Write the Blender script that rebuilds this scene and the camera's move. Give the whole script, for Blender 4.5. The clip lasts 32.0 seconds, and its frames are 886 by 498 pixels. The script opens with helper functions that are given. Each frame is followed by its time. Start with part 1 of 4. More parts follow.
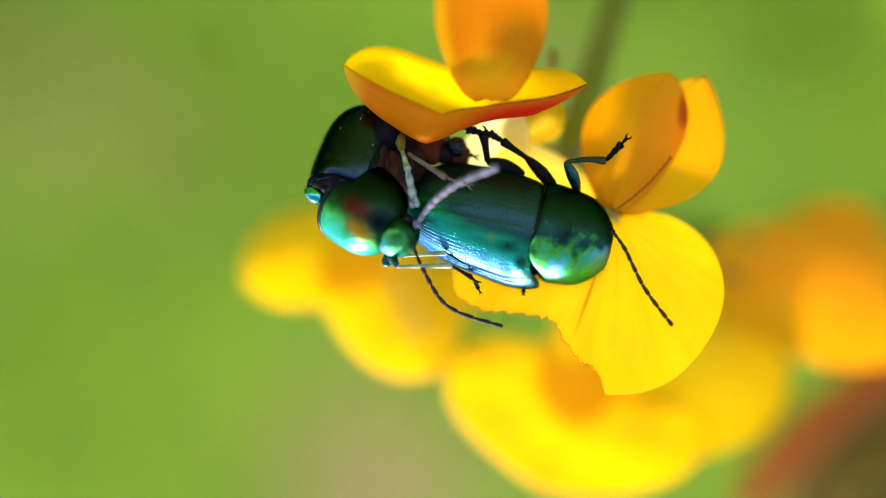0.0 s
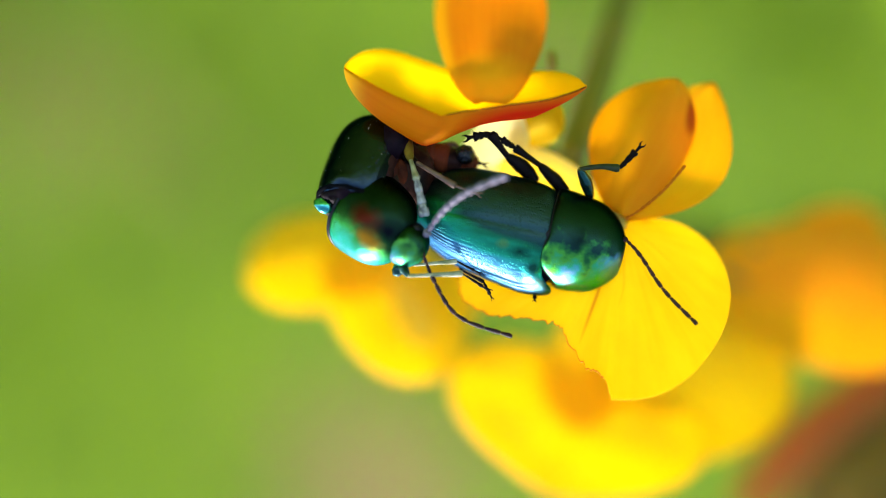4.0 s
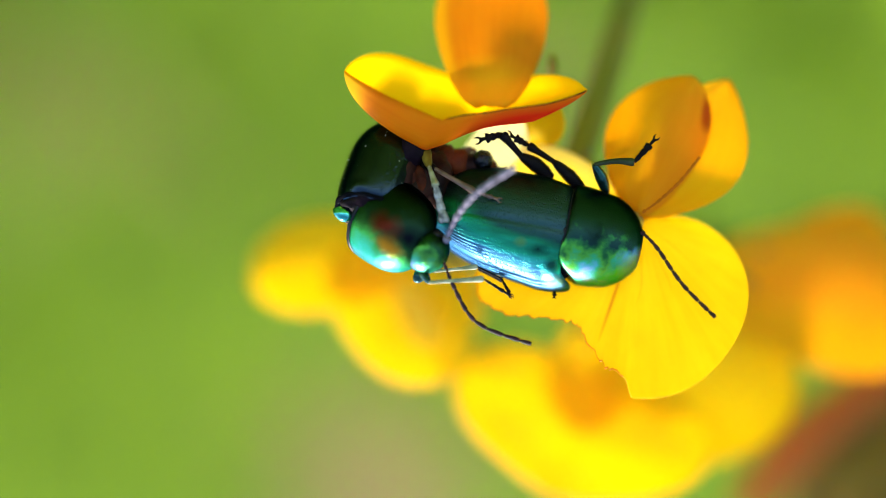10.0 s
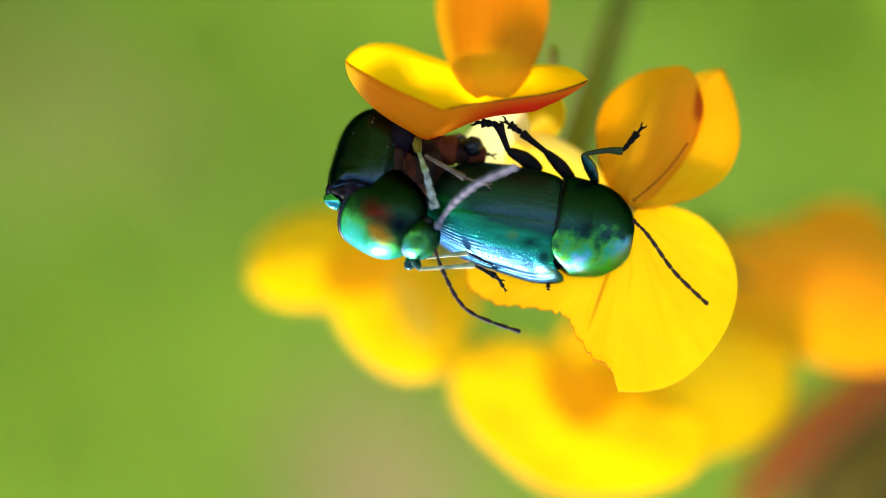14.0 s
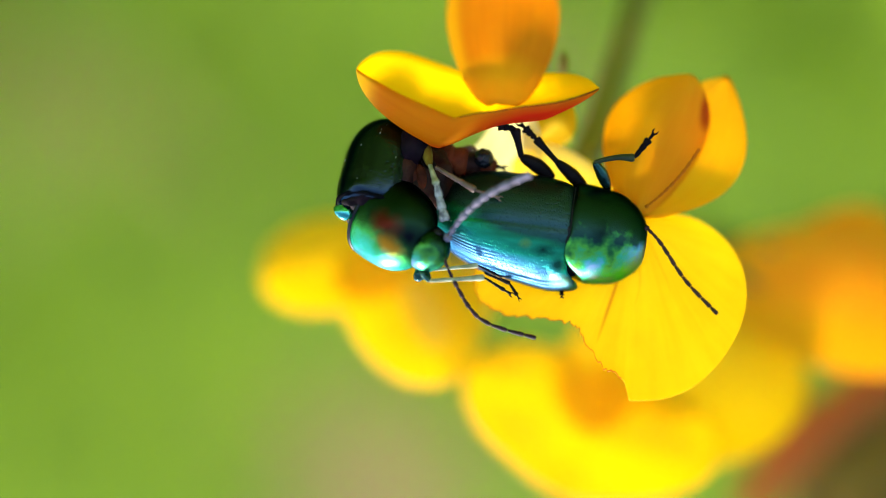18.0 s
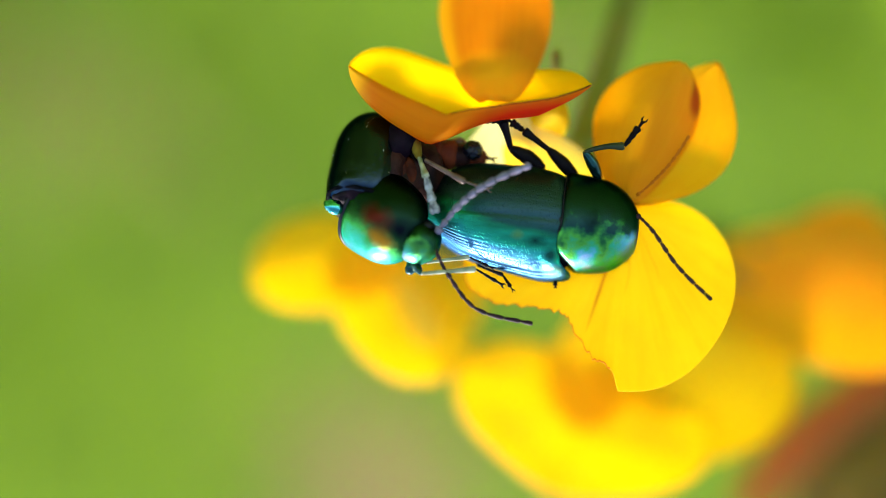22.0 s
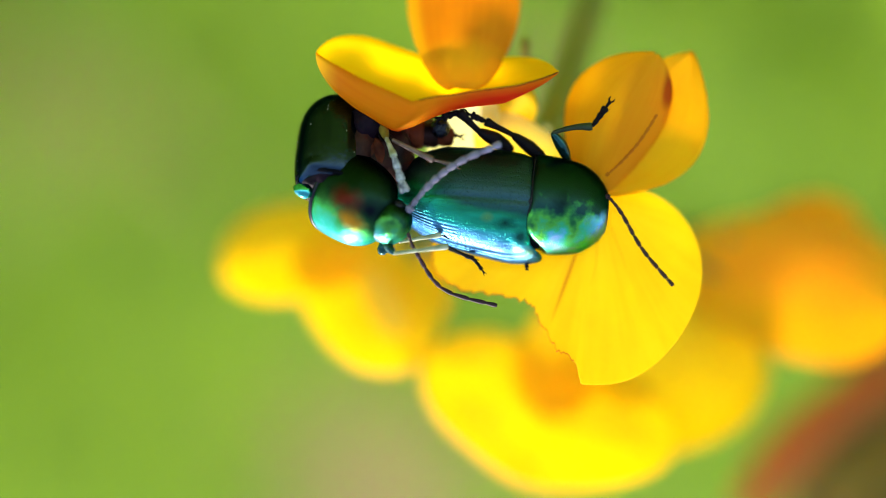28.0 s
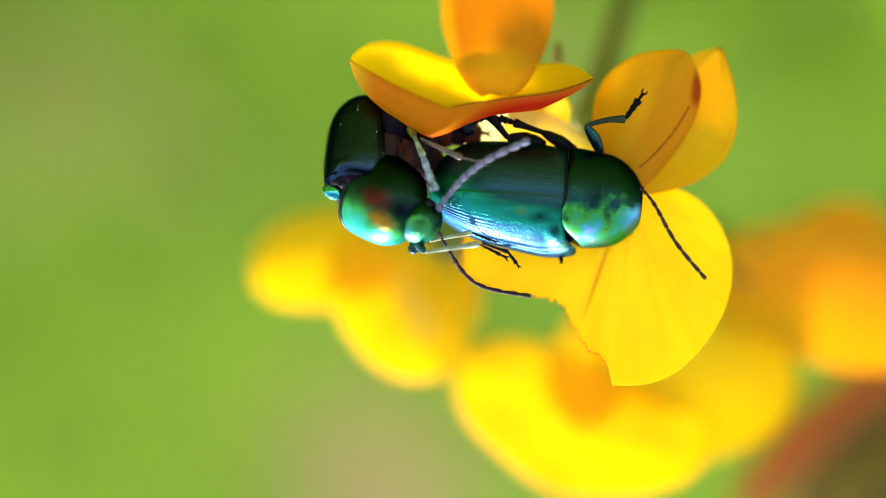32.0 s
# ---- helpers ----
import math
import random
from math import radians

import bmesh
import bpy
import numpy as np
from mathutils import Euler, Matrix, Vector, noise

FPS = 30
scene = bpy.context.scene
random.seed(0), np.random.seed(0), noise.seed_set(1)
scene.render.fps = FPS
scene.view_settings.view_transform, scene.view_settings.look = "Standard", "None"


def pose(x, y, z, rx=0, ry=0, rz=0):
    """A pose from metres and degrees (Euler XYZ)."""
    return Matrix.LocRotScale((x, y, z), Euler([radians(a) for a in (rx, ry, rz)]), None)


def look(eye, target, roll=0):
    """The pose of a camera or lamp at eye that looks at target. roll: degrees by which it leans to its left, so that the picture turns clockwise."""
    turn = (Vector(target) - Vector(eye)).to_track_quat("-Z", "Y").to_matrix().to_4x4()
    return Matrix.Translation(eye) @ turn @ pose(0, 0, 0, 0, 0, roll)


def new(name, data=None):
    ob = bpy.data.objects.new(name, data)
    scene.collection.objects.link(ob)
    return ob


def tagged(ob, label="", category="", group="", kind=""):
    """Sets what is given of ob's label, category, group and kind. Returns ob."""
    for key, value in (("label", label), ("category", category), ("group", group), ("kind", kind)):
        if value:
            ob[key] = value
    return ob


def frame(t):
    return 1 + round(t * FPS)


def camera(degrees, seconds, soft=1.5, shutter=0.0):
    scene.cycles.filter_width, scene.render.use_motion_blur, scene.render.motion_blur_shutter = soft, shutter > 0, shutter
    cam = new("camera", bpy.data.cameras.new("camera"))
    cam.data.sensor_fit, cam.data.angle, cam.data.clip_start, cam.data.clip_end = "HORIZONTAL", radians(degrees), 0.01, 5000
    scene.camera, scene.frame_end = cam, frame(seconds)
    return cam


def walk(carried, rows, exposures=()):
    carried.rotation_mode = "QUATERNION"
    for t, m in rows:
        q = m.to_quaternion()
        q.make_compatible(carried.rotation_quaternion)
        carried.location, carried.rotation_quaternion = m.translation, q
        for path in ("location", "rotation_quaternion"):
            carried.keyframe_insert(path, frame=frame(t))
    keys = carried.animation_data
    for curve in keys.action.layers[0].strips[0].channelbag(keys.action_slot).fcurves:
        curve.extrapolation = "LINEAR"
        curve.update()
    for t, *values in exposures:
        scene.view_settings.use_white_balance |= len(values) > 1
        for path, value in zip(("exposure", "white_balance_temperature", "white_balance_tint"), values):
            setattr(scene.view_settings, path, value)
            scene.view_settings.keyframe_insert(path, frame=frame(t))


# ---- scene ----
MM = 0.001
EYE_DISTANCE, HEIGHT, PITCH = 80.0, 130.0, 22.0
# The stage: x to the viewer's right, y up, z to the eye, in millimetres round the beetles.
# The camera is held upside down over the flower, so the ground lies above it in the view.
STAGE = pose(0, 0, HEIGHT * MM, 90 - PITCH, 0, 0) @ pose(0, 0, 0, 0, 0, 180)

cam = camera(20.0, 32.0, soft=0.8)
cam.data.dof.use_dof = True
cam.data.dof.focus_distance = (EYE_DISTANCE + 0.6) * MM
cam.data.dof.aperture_fstop = 14.2
EYE = STAGE @ pose(0, 0, EYE_DISTANCE * MM)
walk(cam, [(0.0, EYE), (32.0, EYE)], [(0.0, 1.49), (25.0, 1.50), (28.0, 1.60), (31.0, 1.73), (32.0, 1.64)])

# ---- light ----
SUN_WAY = (STAGE.to_3x3() @ Vector((-0.27, -0.91, -0.27))).normalized()
world = bpy.data.worlds.new("sky")
scene.world = world
world.use_nodes = True
wn = world.node_tree.nodes
sky = wn.new("ShaderNodeTexSky")
sky.sky_type, sky.sun_disc = "NISHITA", False
sky.sun_elevation = math.asin(SUN_WAY.z)
sky.sun_rotation = math.atan2(SUN_WAY.x, SUN_WAY.y)
wn["Background"].inputs["Strength"].default_value = 0.15
world.node_tree.links.new(sky.outputs["Color"], wn["Background"].inputs["Color"])
sun_data = bpy.data.lights.new("sun", "SUN")
sun_data.energy, sun_data.angle, sun_data.color = 4.5, radians(14), (1.0, 0.95, 0.86)
sun = new("sun", sun_data)
sun.matrix_world = look(SUN_WAY, (0, 0, 0))


# ---- materials ----
def shader(name):
    m = bpy.data.materials.new(name)
    m.use_nodes = True
    nt = m.node_tree
    return m, nt, nt.nodes["Principled BSDF"]


def node(nt, kind, links=(), **values):
    n = nt.nodes.new("ShaderNode" + kind)
    for key, value in values.items():
        if key in ("operation", "blend_type", "data_type"):
            set_kind(n, key, value)
        else:
            n.inputs[key.replace("_", " ")].default_value = value
    for socket, out in links:
        nt.links.new(out, n.inputs[socket])
    return n


def set_kind(n, key, value):
    if key == "operation":
        n.operation = value
    elif key == "blend_type":
        n.blend_type = value
    elif key == "data_type":
        n.data_type = value


def ramp(nt, out, stops):
    r = nt.nodes.new("ShaderNodeValToRGB")
    el = r.color_ramp.elements
    while len(el) < len(stops):
        el.new(0.5)
    for e, (p, c) in zip(el, stops):
        e.position, e.color = p, (*c, 1)
    nt.links.new(out, r.inputs["Fac"])
    return r.outputs["Color"]


def coords(nt):
    return nt.nodes.new("ShaderNodeTexCoord").outputs["Object"]


def noise_of(nt, scale, detail=4.0, where=None):
    n = nt.nodes.new("ShaderNodeTexNoise")
    n.inputs["Scale"].default_value, n.inputs["Detail"].default_value = scale, detail
    nt.links.new(where if where else coords(nt), n.inputs["Vector"])
    return n.outputs["Fac"]


def bump(nt, bsdf, height, strength, distance):
    b = nt.nodes.new("ShaderNodeBump")
    b.inputs["Strength"].default_value, b.inputs["Distance"].default_value = strength, distance
    nt.links.new(height, b.inputs["Height"])
    nt.links.new(b.outputs["Normal"], bsdf.inputs["Normal"])
    return b.outputs["Normal"]


def petal_material(name, deep, main, pale, through_colour, share, veins=0.0, flecks=()):
    m, nt, p = shader(name)
    uv = nt.nodes.new("ShaderNodeUVMap").outputs["UV"]
    stretch = node(nt, "Mapping", [("Vector", uv)])
    stretch.inputs["Scale"].default_value = (1.5, 26.0, 1.0)
    fine = noise_of(nt, 1.0, 3.0, stretch.outputs["Vector"])
    broad = noise_of(nt, 420.0, 2.0)
    mixed = node(nt, "Math", [(0, fine), (1, broad)], operation="ADD")
    half = node(nt, "Math", [(0, mixed.outputs[0])], operation="MULTIPLY")
    half.inputs[1].default_value = 0.5
    colour = ramp(nt, half.outputs[0], [(0.3, deep), (0.5, main), (0.72, pale)])
    if veins:
        split = nt.nodes.new("ShaderNodeSeparateXYZ")
        nt.links.new(uv, split.inputs[0])
        wave = node(nt, "Math", [(0, split.outputs["Y"])], operation="MULTIPLY")
        wave.inputs[1].default_value = 7.0
        wob = noise_of(nt, 300.0, 2.0)
        add = node(nt, "Math", [(0, wave.outputs[0]), (1, wob)], operation="ADD")
        saw = node(nt, "Math", [(0, add.outputs[0])], operation="FRACT")
        line = ramp(nt, saw.outputs[0], [(0.46, (0, 0, 0)), (0.5, (1, 1, 1)), (0.54, (0, 0, 0))])
        near = ramp(nt, split.outputs["X"], [(0.05, (1, 1, 1)), (0.25, (0.6, 0.6, 0.6)), (0.5, (0, 0, 0))])
        both = node(nt, "Math", [(0, line), (1, near)], operation="MULTIPLY")
        amount = node(nt, "Math", [(0, both.outputs[0])], operation="MULTIPLY")
        amount.inputs[1].default_value = veins
        mix = node(nt, "Mix", data_type="RGBA")
        nt.links.new(amount.outputs[0], mix.inputs[0])
        nt.links.new(colour, mix.inputs[6])
        mix.inputs[7].default_value = (0.55, 0.12, 0.01, 1)
        colour = mix.outputs[2]
    for u, v, long, wide, tone in flecks:
        away = node(nt, "Mapping", [("Vector", uv)])
        away.inputs["Scale"].default_value = (1 / long, 1 / wide, 0)
        away.inputs["Location"].default_value = (-u / long, -v / wide, 0)
        far = node(nt, "VectorMath", [(0, away.outputs["Vector"])], operation="LENGTH")
        spot = ramp(nt, far.outputs["Value"], [(0.45, (1, 1, 1)), (1.0, (0, 0, 0))])
        mix = node(nt, "Mix", data_type="RGBA")
        nt.links.new(spot, mix.inputs[0])
        nt.links.new(colour, mix.inputs[6])
        mix.inputs[7].default_value = (*tone, 1)
        colour = mix.outputs[2]
    nt.links.new(colour, p.inputs["Base Color"])
    p.inputs["Roughness"].default_value = 0.6
    p.inputs["Specular IOR Level"].default_value = 0.12
    normal = bump(nt, p, fine, 0.25, 0.00004)
    lit = nt.nodes.new("ShaderNodeBsdfTranslucent")
    tint = node(nt, "Mix", data_type="RGBA", blend_type="MIX")
    tint.inputs[0].default_value = 0.5
    nt.links.new(colour, tint.inputs[6])
    tint.inputs[7].default_value = (*through_colour, 1)
    nt.links.new(tint.outputs[2], lit.inputs["Color"])
    nt.links.new(normal, lit.inputs["Normal"])
    mixer = nt.nodes.new("ShaderNodeMixShader")
    mixer.inputs[0].default_value = share
    nt.links.new(p.outputs[0], mixer.inputs[1])
    nt.links.new(lit.outputs[0], mixer.inputs[2])
    nt.links.new(mixer.outputs[0], nt.nodes["Material Output"].inputs["Surface"])
    return m


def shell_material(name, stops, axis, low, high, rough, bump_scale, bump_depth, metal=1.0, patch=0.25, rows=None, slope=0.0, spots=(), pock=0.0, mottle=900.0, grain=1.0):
    """Metallic cuticle: colour runs across the body by its own place on it, mirrored sky and ground painted in as
    bright flank and dark top, with fine pits.
    """
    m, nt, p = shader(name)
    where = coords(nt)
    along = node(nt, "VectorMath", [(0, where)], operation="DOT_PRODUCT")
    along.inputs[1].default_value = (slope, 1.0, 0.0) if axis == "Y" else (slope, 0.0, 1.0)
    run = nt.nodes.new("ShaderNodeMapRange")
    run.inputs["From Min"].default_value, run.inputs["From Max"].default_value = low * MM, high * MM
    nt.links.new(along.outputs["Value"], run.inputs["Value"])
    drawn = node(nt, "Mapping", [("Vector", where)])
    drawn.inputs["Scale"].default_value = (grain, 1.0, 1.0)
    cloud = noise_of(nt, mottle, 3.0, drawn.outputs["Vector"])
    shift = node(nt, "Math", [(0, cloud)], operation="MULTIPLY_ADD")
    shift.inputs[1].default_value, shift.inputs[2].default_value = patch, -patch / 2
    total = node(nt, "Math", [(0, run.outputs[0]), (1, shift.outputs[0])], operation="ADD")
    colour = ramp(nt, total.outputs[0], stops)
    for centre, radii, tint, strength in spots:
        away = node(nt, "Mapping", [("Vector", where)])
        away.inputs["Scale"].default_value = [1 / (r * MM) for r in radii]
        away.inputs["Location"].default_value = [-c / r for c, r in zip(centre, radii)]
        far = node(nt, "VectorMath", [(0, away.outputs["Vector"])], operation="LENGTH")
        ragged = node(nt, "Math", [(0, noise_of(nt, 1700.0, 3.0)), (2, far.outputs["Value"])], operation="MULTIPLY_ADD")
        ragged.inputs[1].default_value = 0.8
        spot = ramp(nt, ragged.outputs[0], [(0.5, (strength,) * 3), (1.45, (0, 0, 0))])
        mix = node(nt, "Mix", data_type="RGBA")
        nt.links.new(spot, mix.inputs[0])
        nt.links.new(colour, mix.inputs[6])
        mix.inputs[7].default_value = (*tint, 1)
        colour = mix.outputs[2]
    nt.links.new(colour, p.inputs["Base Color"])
    p.inputs["Metallic"].default_value, p.inputs["Roughness"].default_value = metal, rough
    p.inputs["Specular Tint"].default_value = (0.3, 0.34, 0.4, 1)
    cells = nt.nodes.new("ShaderNodeTexVoronoi")
    cells.inputs["Scale"].default_value = bump_scale
    nt.links.new(where, cells.inputs["Vector"])
    if rows:
        lay = node(nt, "Mapping", [("Vector", nt.nodes.new("ShaderNodeUVMap").outputs["UV"])])
        lay.inputs["Scale"].default_value = (*rows, 1.0)
        nt.links.new(lay.outputs["Vector"], cells.inputs["Vector"])
        cells.inputs["Scale"].default_value, cells.inputs["Randomness"].default_value = 1.0, 0.8
    pits = ramp(nt, cells.outputs["Distance"], [(0.0, (0, 0, 0)), (0.45, (1, 1, 1))])
    relief = pits
    if rows:
        cross = nt.nodes.new("ShaderNodeSeparateXYZ")
        nt.links.new(nt.nodes.new("ShaderNodeUVMap").outputs["UV"], cross.inputs[0])
        wave = node(nt, "Math", [(0, cross.outputs["Y"])], operation="MULTIPLY")
        wave.inputs[1].default_value = 15.0
        saw = node(nt, "Math", [(0, wave.outputs[0])], operation="PINGPONG")
        saw.inputs[1].default_value = 0.5
        groove = ramp(nt, saw.outputs[0], [(0.0, (0, 0, 0)), (0.3, (1, 1, 1))])
        both = node(nt, "Math", [(0, groove), (2, pits)], operation="MULTIPLY_ADD")
        both.inputs[1].default_value = 0.14
        relief = both.outputs[0]
    if pock:
        # scattered larger punctures
        holes = nt.nodes.new("ShaderNodeTexVoronoi")
        holes.inputs["Scale"].default_value = pock
        nt.links.new(where, holes.inputs["Vector"])
        dent = ramp(nt, holes.outputs["Distance"], [(0.08, (0, 0, 0)), (0.2, (1, 1, 1))])
        deeper = node(nt, "Math", [(0, dent), (2, relief)], operation="MULTIPLY_ADD")
        deeper.inputs[1].default_value = 1.5
        relief = deeper.outputs[0]
    bump(nt, p, relief, 0.5, bump_depth)
    return m


def plain_material(name, a, b, scale, rough, metal=0.0, spec=0.5, depth=0.00002):
    m, nt, p = shader(name)
    n = noise_of(nt, scale, 5.0)
    nt.links.new(ramp(nt, n, [(0.3, a), (0.7, b)]), p.inputs["Base Color"])
    p.inputs["Roughness"].default_value, p.inputs["Metallic"].default_value = rough, metal
    p.inputs["Specular IOR Level"].default_value = spec
    bump(nt, p, n, 0.4, depth)
    return m


YELLOW = petal_material("petal_yellow", (0.77, 0.52, 0.006), (0.81, 0.61, 0.008), (0.85, 0.69, 0.012), (1.0, 0.72, 0.005), 0.42, veins=0.85, flecks=[(0.45, 0.665, 0.5, 0.008, (0.5, 0.15, 0.01))])
AMBER = petal_material("petal_amber", (0.84, 0.42, 0.008), (0.88, 0.50, 0.010), (0.90, 0.58, 0.014), (1.0, 0.58, 0.008), 0.52)
DULL_YELLOW = petal_material("petal_dull_yellow", (0.68, 0.49, 0.010), (0.75, 0.57, 0.012), (0.80, 0.65, 0.016), (0.86, 0.66, 0.010), 0.46)
GOLD = petal_material("petal_gold", (0.86, 0.52, 0.006), (0.90, 0.61, 0.008), (0.92, 0.69, 0.010), (1.0, 0.66, 0.008), 0.55)
YELLOW_PLAIN = petal_material("petal_yellow_plain", (0.86, 0.55, 0.006), (0.89, 0.64, 0.008), (0.91, 0.73, 0.012), (1.0, 0.73, 0.008), 0.56)
BOAT_YELLOW = petal_material("petal_boat_yellow", (0.88, 0.55, 0.006), (0.91, 0.65, 0.008), (0.93, 0.74, 0.012), (1.0, 0.72, 0.008), 0.74)
ORANGE = petal_material("petal_orange", (0.84, 0.33, 0.006), (0.92, 0.44, 0.008), (0.95, 0.53, 0.012), (1.0, 0.64, 0.006), 0.62)
FLECKED = petal_material("petal_orange_flecked", (0.84, 0.33, 0.006), (0.92, 0.44, 0.008), (0.95, 0.53, 0.012), (1.0, 0.64, 0.006), 0.62, flecks=[(0.8, 0.06, 0.14, 0.12, (0.30, 0.02, 0.004))])
LIP = petal_material("petal_lip", (0.80, 0.30, 0.003), (0.87, 0.37, 0.004), (0.92, 0.44, 0.006), (1.0, 0.13, 0.003), 0.68, flecks=[(0.74, 0.68, 0.34, 0.42, (0.95, 0.015, 0.010)), (0.35, 0.5, 0.15, 0.24, (0.95, 0.05, 0.015)), (0.0, 0.85, 0.10, 0.9, (0.90, 0.62, 0.008))])
RIM_BROWN = plain_material("petal_brown_rim", (0.10, 0.02, 0.004), (0.22, 0.05, 0.008), 1500.0, 0.6, spec=0.1)
DEEP_ORANGE = petal_material("petal_deep_orange", (0.56, 0.19, 0.006), (0.67, 0.25, 0.008), (0.74, 0.32, 0.012), (0.76, 0.29, 0.008), 0.48, flecks=[(0.02, 0.5, 0.34, 0.9, (0.86, 0.52, 0.012)), (0.5, 1.0, 0.9, 0.16, (0.84, 0.50, 0.012))])
PALE_YELLOW = petal_material("petal_pale_yellow", (0.92, 0.72, 0.06), (0.94, 0.80, 0.10), (0.96, 0.86, 0.16), (1.0, 0.84, 0.10), 0.6)
CREAM = petal_material("petal_cream", (0.92, 0.84, 0.30), (0.95, 0.90, 0.5), (0.97, 0.94, 0.62), (1.0, 0.95, 0.5), 0.6)
GREEN_STEM = plain_material("stem_green", (0.10, 0.14, 0.008), (0.20, 0.17, 0.025), 300.0, 0.55)
CALYX_GREEN = plain_material("calyx_green", (0.10, 0.16, 0.02), (0.22, 0.22, 0.04), 1500.0, 0.6)
# green cuticle; blue flank and dark top are sky and ground reflections painted in
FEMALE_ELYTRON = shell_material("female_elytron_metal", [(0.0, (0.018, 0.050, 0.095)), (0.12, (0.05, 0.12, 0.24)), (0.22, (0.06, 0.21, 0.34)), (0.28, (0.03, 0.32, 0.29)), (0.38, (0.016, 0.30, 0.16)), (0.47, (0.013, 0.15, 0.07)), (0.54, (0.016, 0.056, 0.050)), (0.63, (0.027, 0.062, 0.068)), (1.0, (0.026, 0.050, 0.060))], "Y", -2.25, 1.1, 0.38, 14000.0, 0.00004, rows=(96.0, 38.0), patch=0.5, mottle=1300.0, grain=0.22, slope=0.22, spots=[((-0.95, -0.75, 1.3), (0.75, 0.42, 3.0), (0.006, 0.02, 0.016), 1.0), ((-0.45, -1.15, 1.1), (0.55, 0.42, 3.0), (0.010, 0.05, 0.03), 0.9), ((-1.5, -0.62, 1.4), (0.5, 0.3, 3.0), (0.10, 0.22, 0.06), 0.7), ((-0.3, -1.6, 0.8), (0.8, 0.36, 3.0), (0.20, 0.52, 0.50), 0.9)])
# lower side and front edge painted bright like reflected sky, top dark like ground
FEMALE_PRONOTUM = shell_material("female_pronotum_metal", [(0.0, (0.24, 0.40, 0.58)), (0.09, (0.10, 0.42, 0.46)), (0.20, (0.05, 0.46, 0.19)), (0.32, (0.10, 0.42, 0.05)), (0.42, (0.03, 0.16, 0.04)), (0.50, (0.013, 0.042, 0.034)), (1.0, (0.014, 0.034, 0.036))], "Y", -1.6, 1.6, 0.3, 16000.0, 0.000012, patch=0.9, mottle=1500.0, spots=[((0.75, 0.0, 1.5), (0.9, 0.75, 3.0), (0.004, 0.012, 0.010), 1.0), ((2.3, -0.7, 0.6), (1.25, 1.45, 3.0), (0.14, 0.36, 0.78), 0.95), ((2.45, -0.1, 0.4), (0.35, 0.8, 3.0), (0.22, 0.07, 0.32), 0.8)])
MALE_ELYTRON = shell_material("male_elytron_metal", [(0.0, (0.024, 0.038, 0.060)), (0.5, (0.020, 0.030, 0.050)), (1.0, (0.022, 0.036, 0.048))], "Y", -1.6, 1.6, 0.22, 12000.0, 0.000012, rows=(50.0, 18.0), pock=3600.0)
# own green and bronze; pale lower side and dark top are painted-in reflections
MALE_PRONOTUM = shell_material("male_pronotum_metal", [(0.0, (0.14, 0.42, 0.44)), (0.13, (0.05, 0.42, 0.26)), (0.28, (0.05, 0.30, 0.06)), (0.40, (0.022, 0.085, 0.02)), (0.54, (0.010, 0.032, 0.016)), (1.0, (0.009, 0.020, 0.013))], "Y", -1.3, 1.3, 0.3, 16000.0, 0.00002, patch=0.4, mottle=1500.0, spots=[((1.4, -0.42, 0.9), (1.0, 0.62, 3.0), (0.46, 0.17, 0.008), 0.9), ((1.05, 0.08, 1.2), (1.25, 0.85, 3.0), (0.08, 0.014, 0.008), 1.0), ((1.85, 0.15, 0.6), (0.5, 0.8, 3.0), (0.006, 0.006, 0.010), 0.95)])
# green head, its sky-pale underside and near-black top put into the colour
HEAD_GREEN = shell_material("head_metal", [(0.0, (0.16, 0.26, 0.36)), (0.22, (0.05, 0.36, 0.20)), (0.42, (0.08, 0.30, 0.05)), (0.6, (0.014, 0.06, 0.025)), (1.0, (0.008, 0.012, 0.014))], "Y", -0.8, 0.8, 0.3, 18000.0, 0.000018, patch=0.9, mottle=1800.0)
BLACK_SHELL = plain_material("black_cuticle", (0.004, 0.004, 0.007), (0.012, 0.011, 0.016), 3000.0, 0.4, spec=0.2)
BROWN_BELLY = plain_material("brown_belly", (0.005, 0.003, 0.004), (0.050, 0.015, 0.010), 1900.0, 0.45, spec=0.08, depth=0.0002)
BELLY_PLATE = plain_material("chestnut_belly_plate", (0.02, 0.005, 0.004), (0.17, 0.035, 0.012), 1500.0, 0.5, spec=0.05, depth=0.00006)
LEG_DARK = plain_material("dark_brown_leg", (0.003, 0.002, 0.003), (0.011, 0.007, 0.007), 2500.0, 0.5, spec=0.06)
SHOULDER_TEAL = plain_material("teal_shoulder", (0.02, 0.22, 0.20), (0.10, 0.50, 0.46), 4000.0, 0.2, metal=1.0)
# pale colour for the modelled glints on the male's wing cases
GLINT_PALE = plain_material("pale_glint", (0.35, 0.36, 0.34), (0.62, 0.60, 0.52), 9000.0, 0.5)
LEG_OLIVE = plain_material("olive_leg", (0.008, 0.012, 0.006), (0.035, 0.045, 0.015), 2500.0, 0.4, spec=0.2)
LEG_OCHRE = plain_material("ochre_leg", (0.10, 0.06, 0.006), (0.26, 0.17, 0.02), 2500.0, 0.45, spec=0.15)
WAIST_BLACK = plain_material("matt_black_waist", (0.003, 0.003, 0.004), (0.006, 0.006, 0.008), 2500.0, 1.0, spec=0.0)
PURPLE_BLACK = plain_material("purple_black_belly", (0.004, 0.002, 0.004), (0.014, 0.005, 0.010), 2600.0, 0.5, spec=0.05)
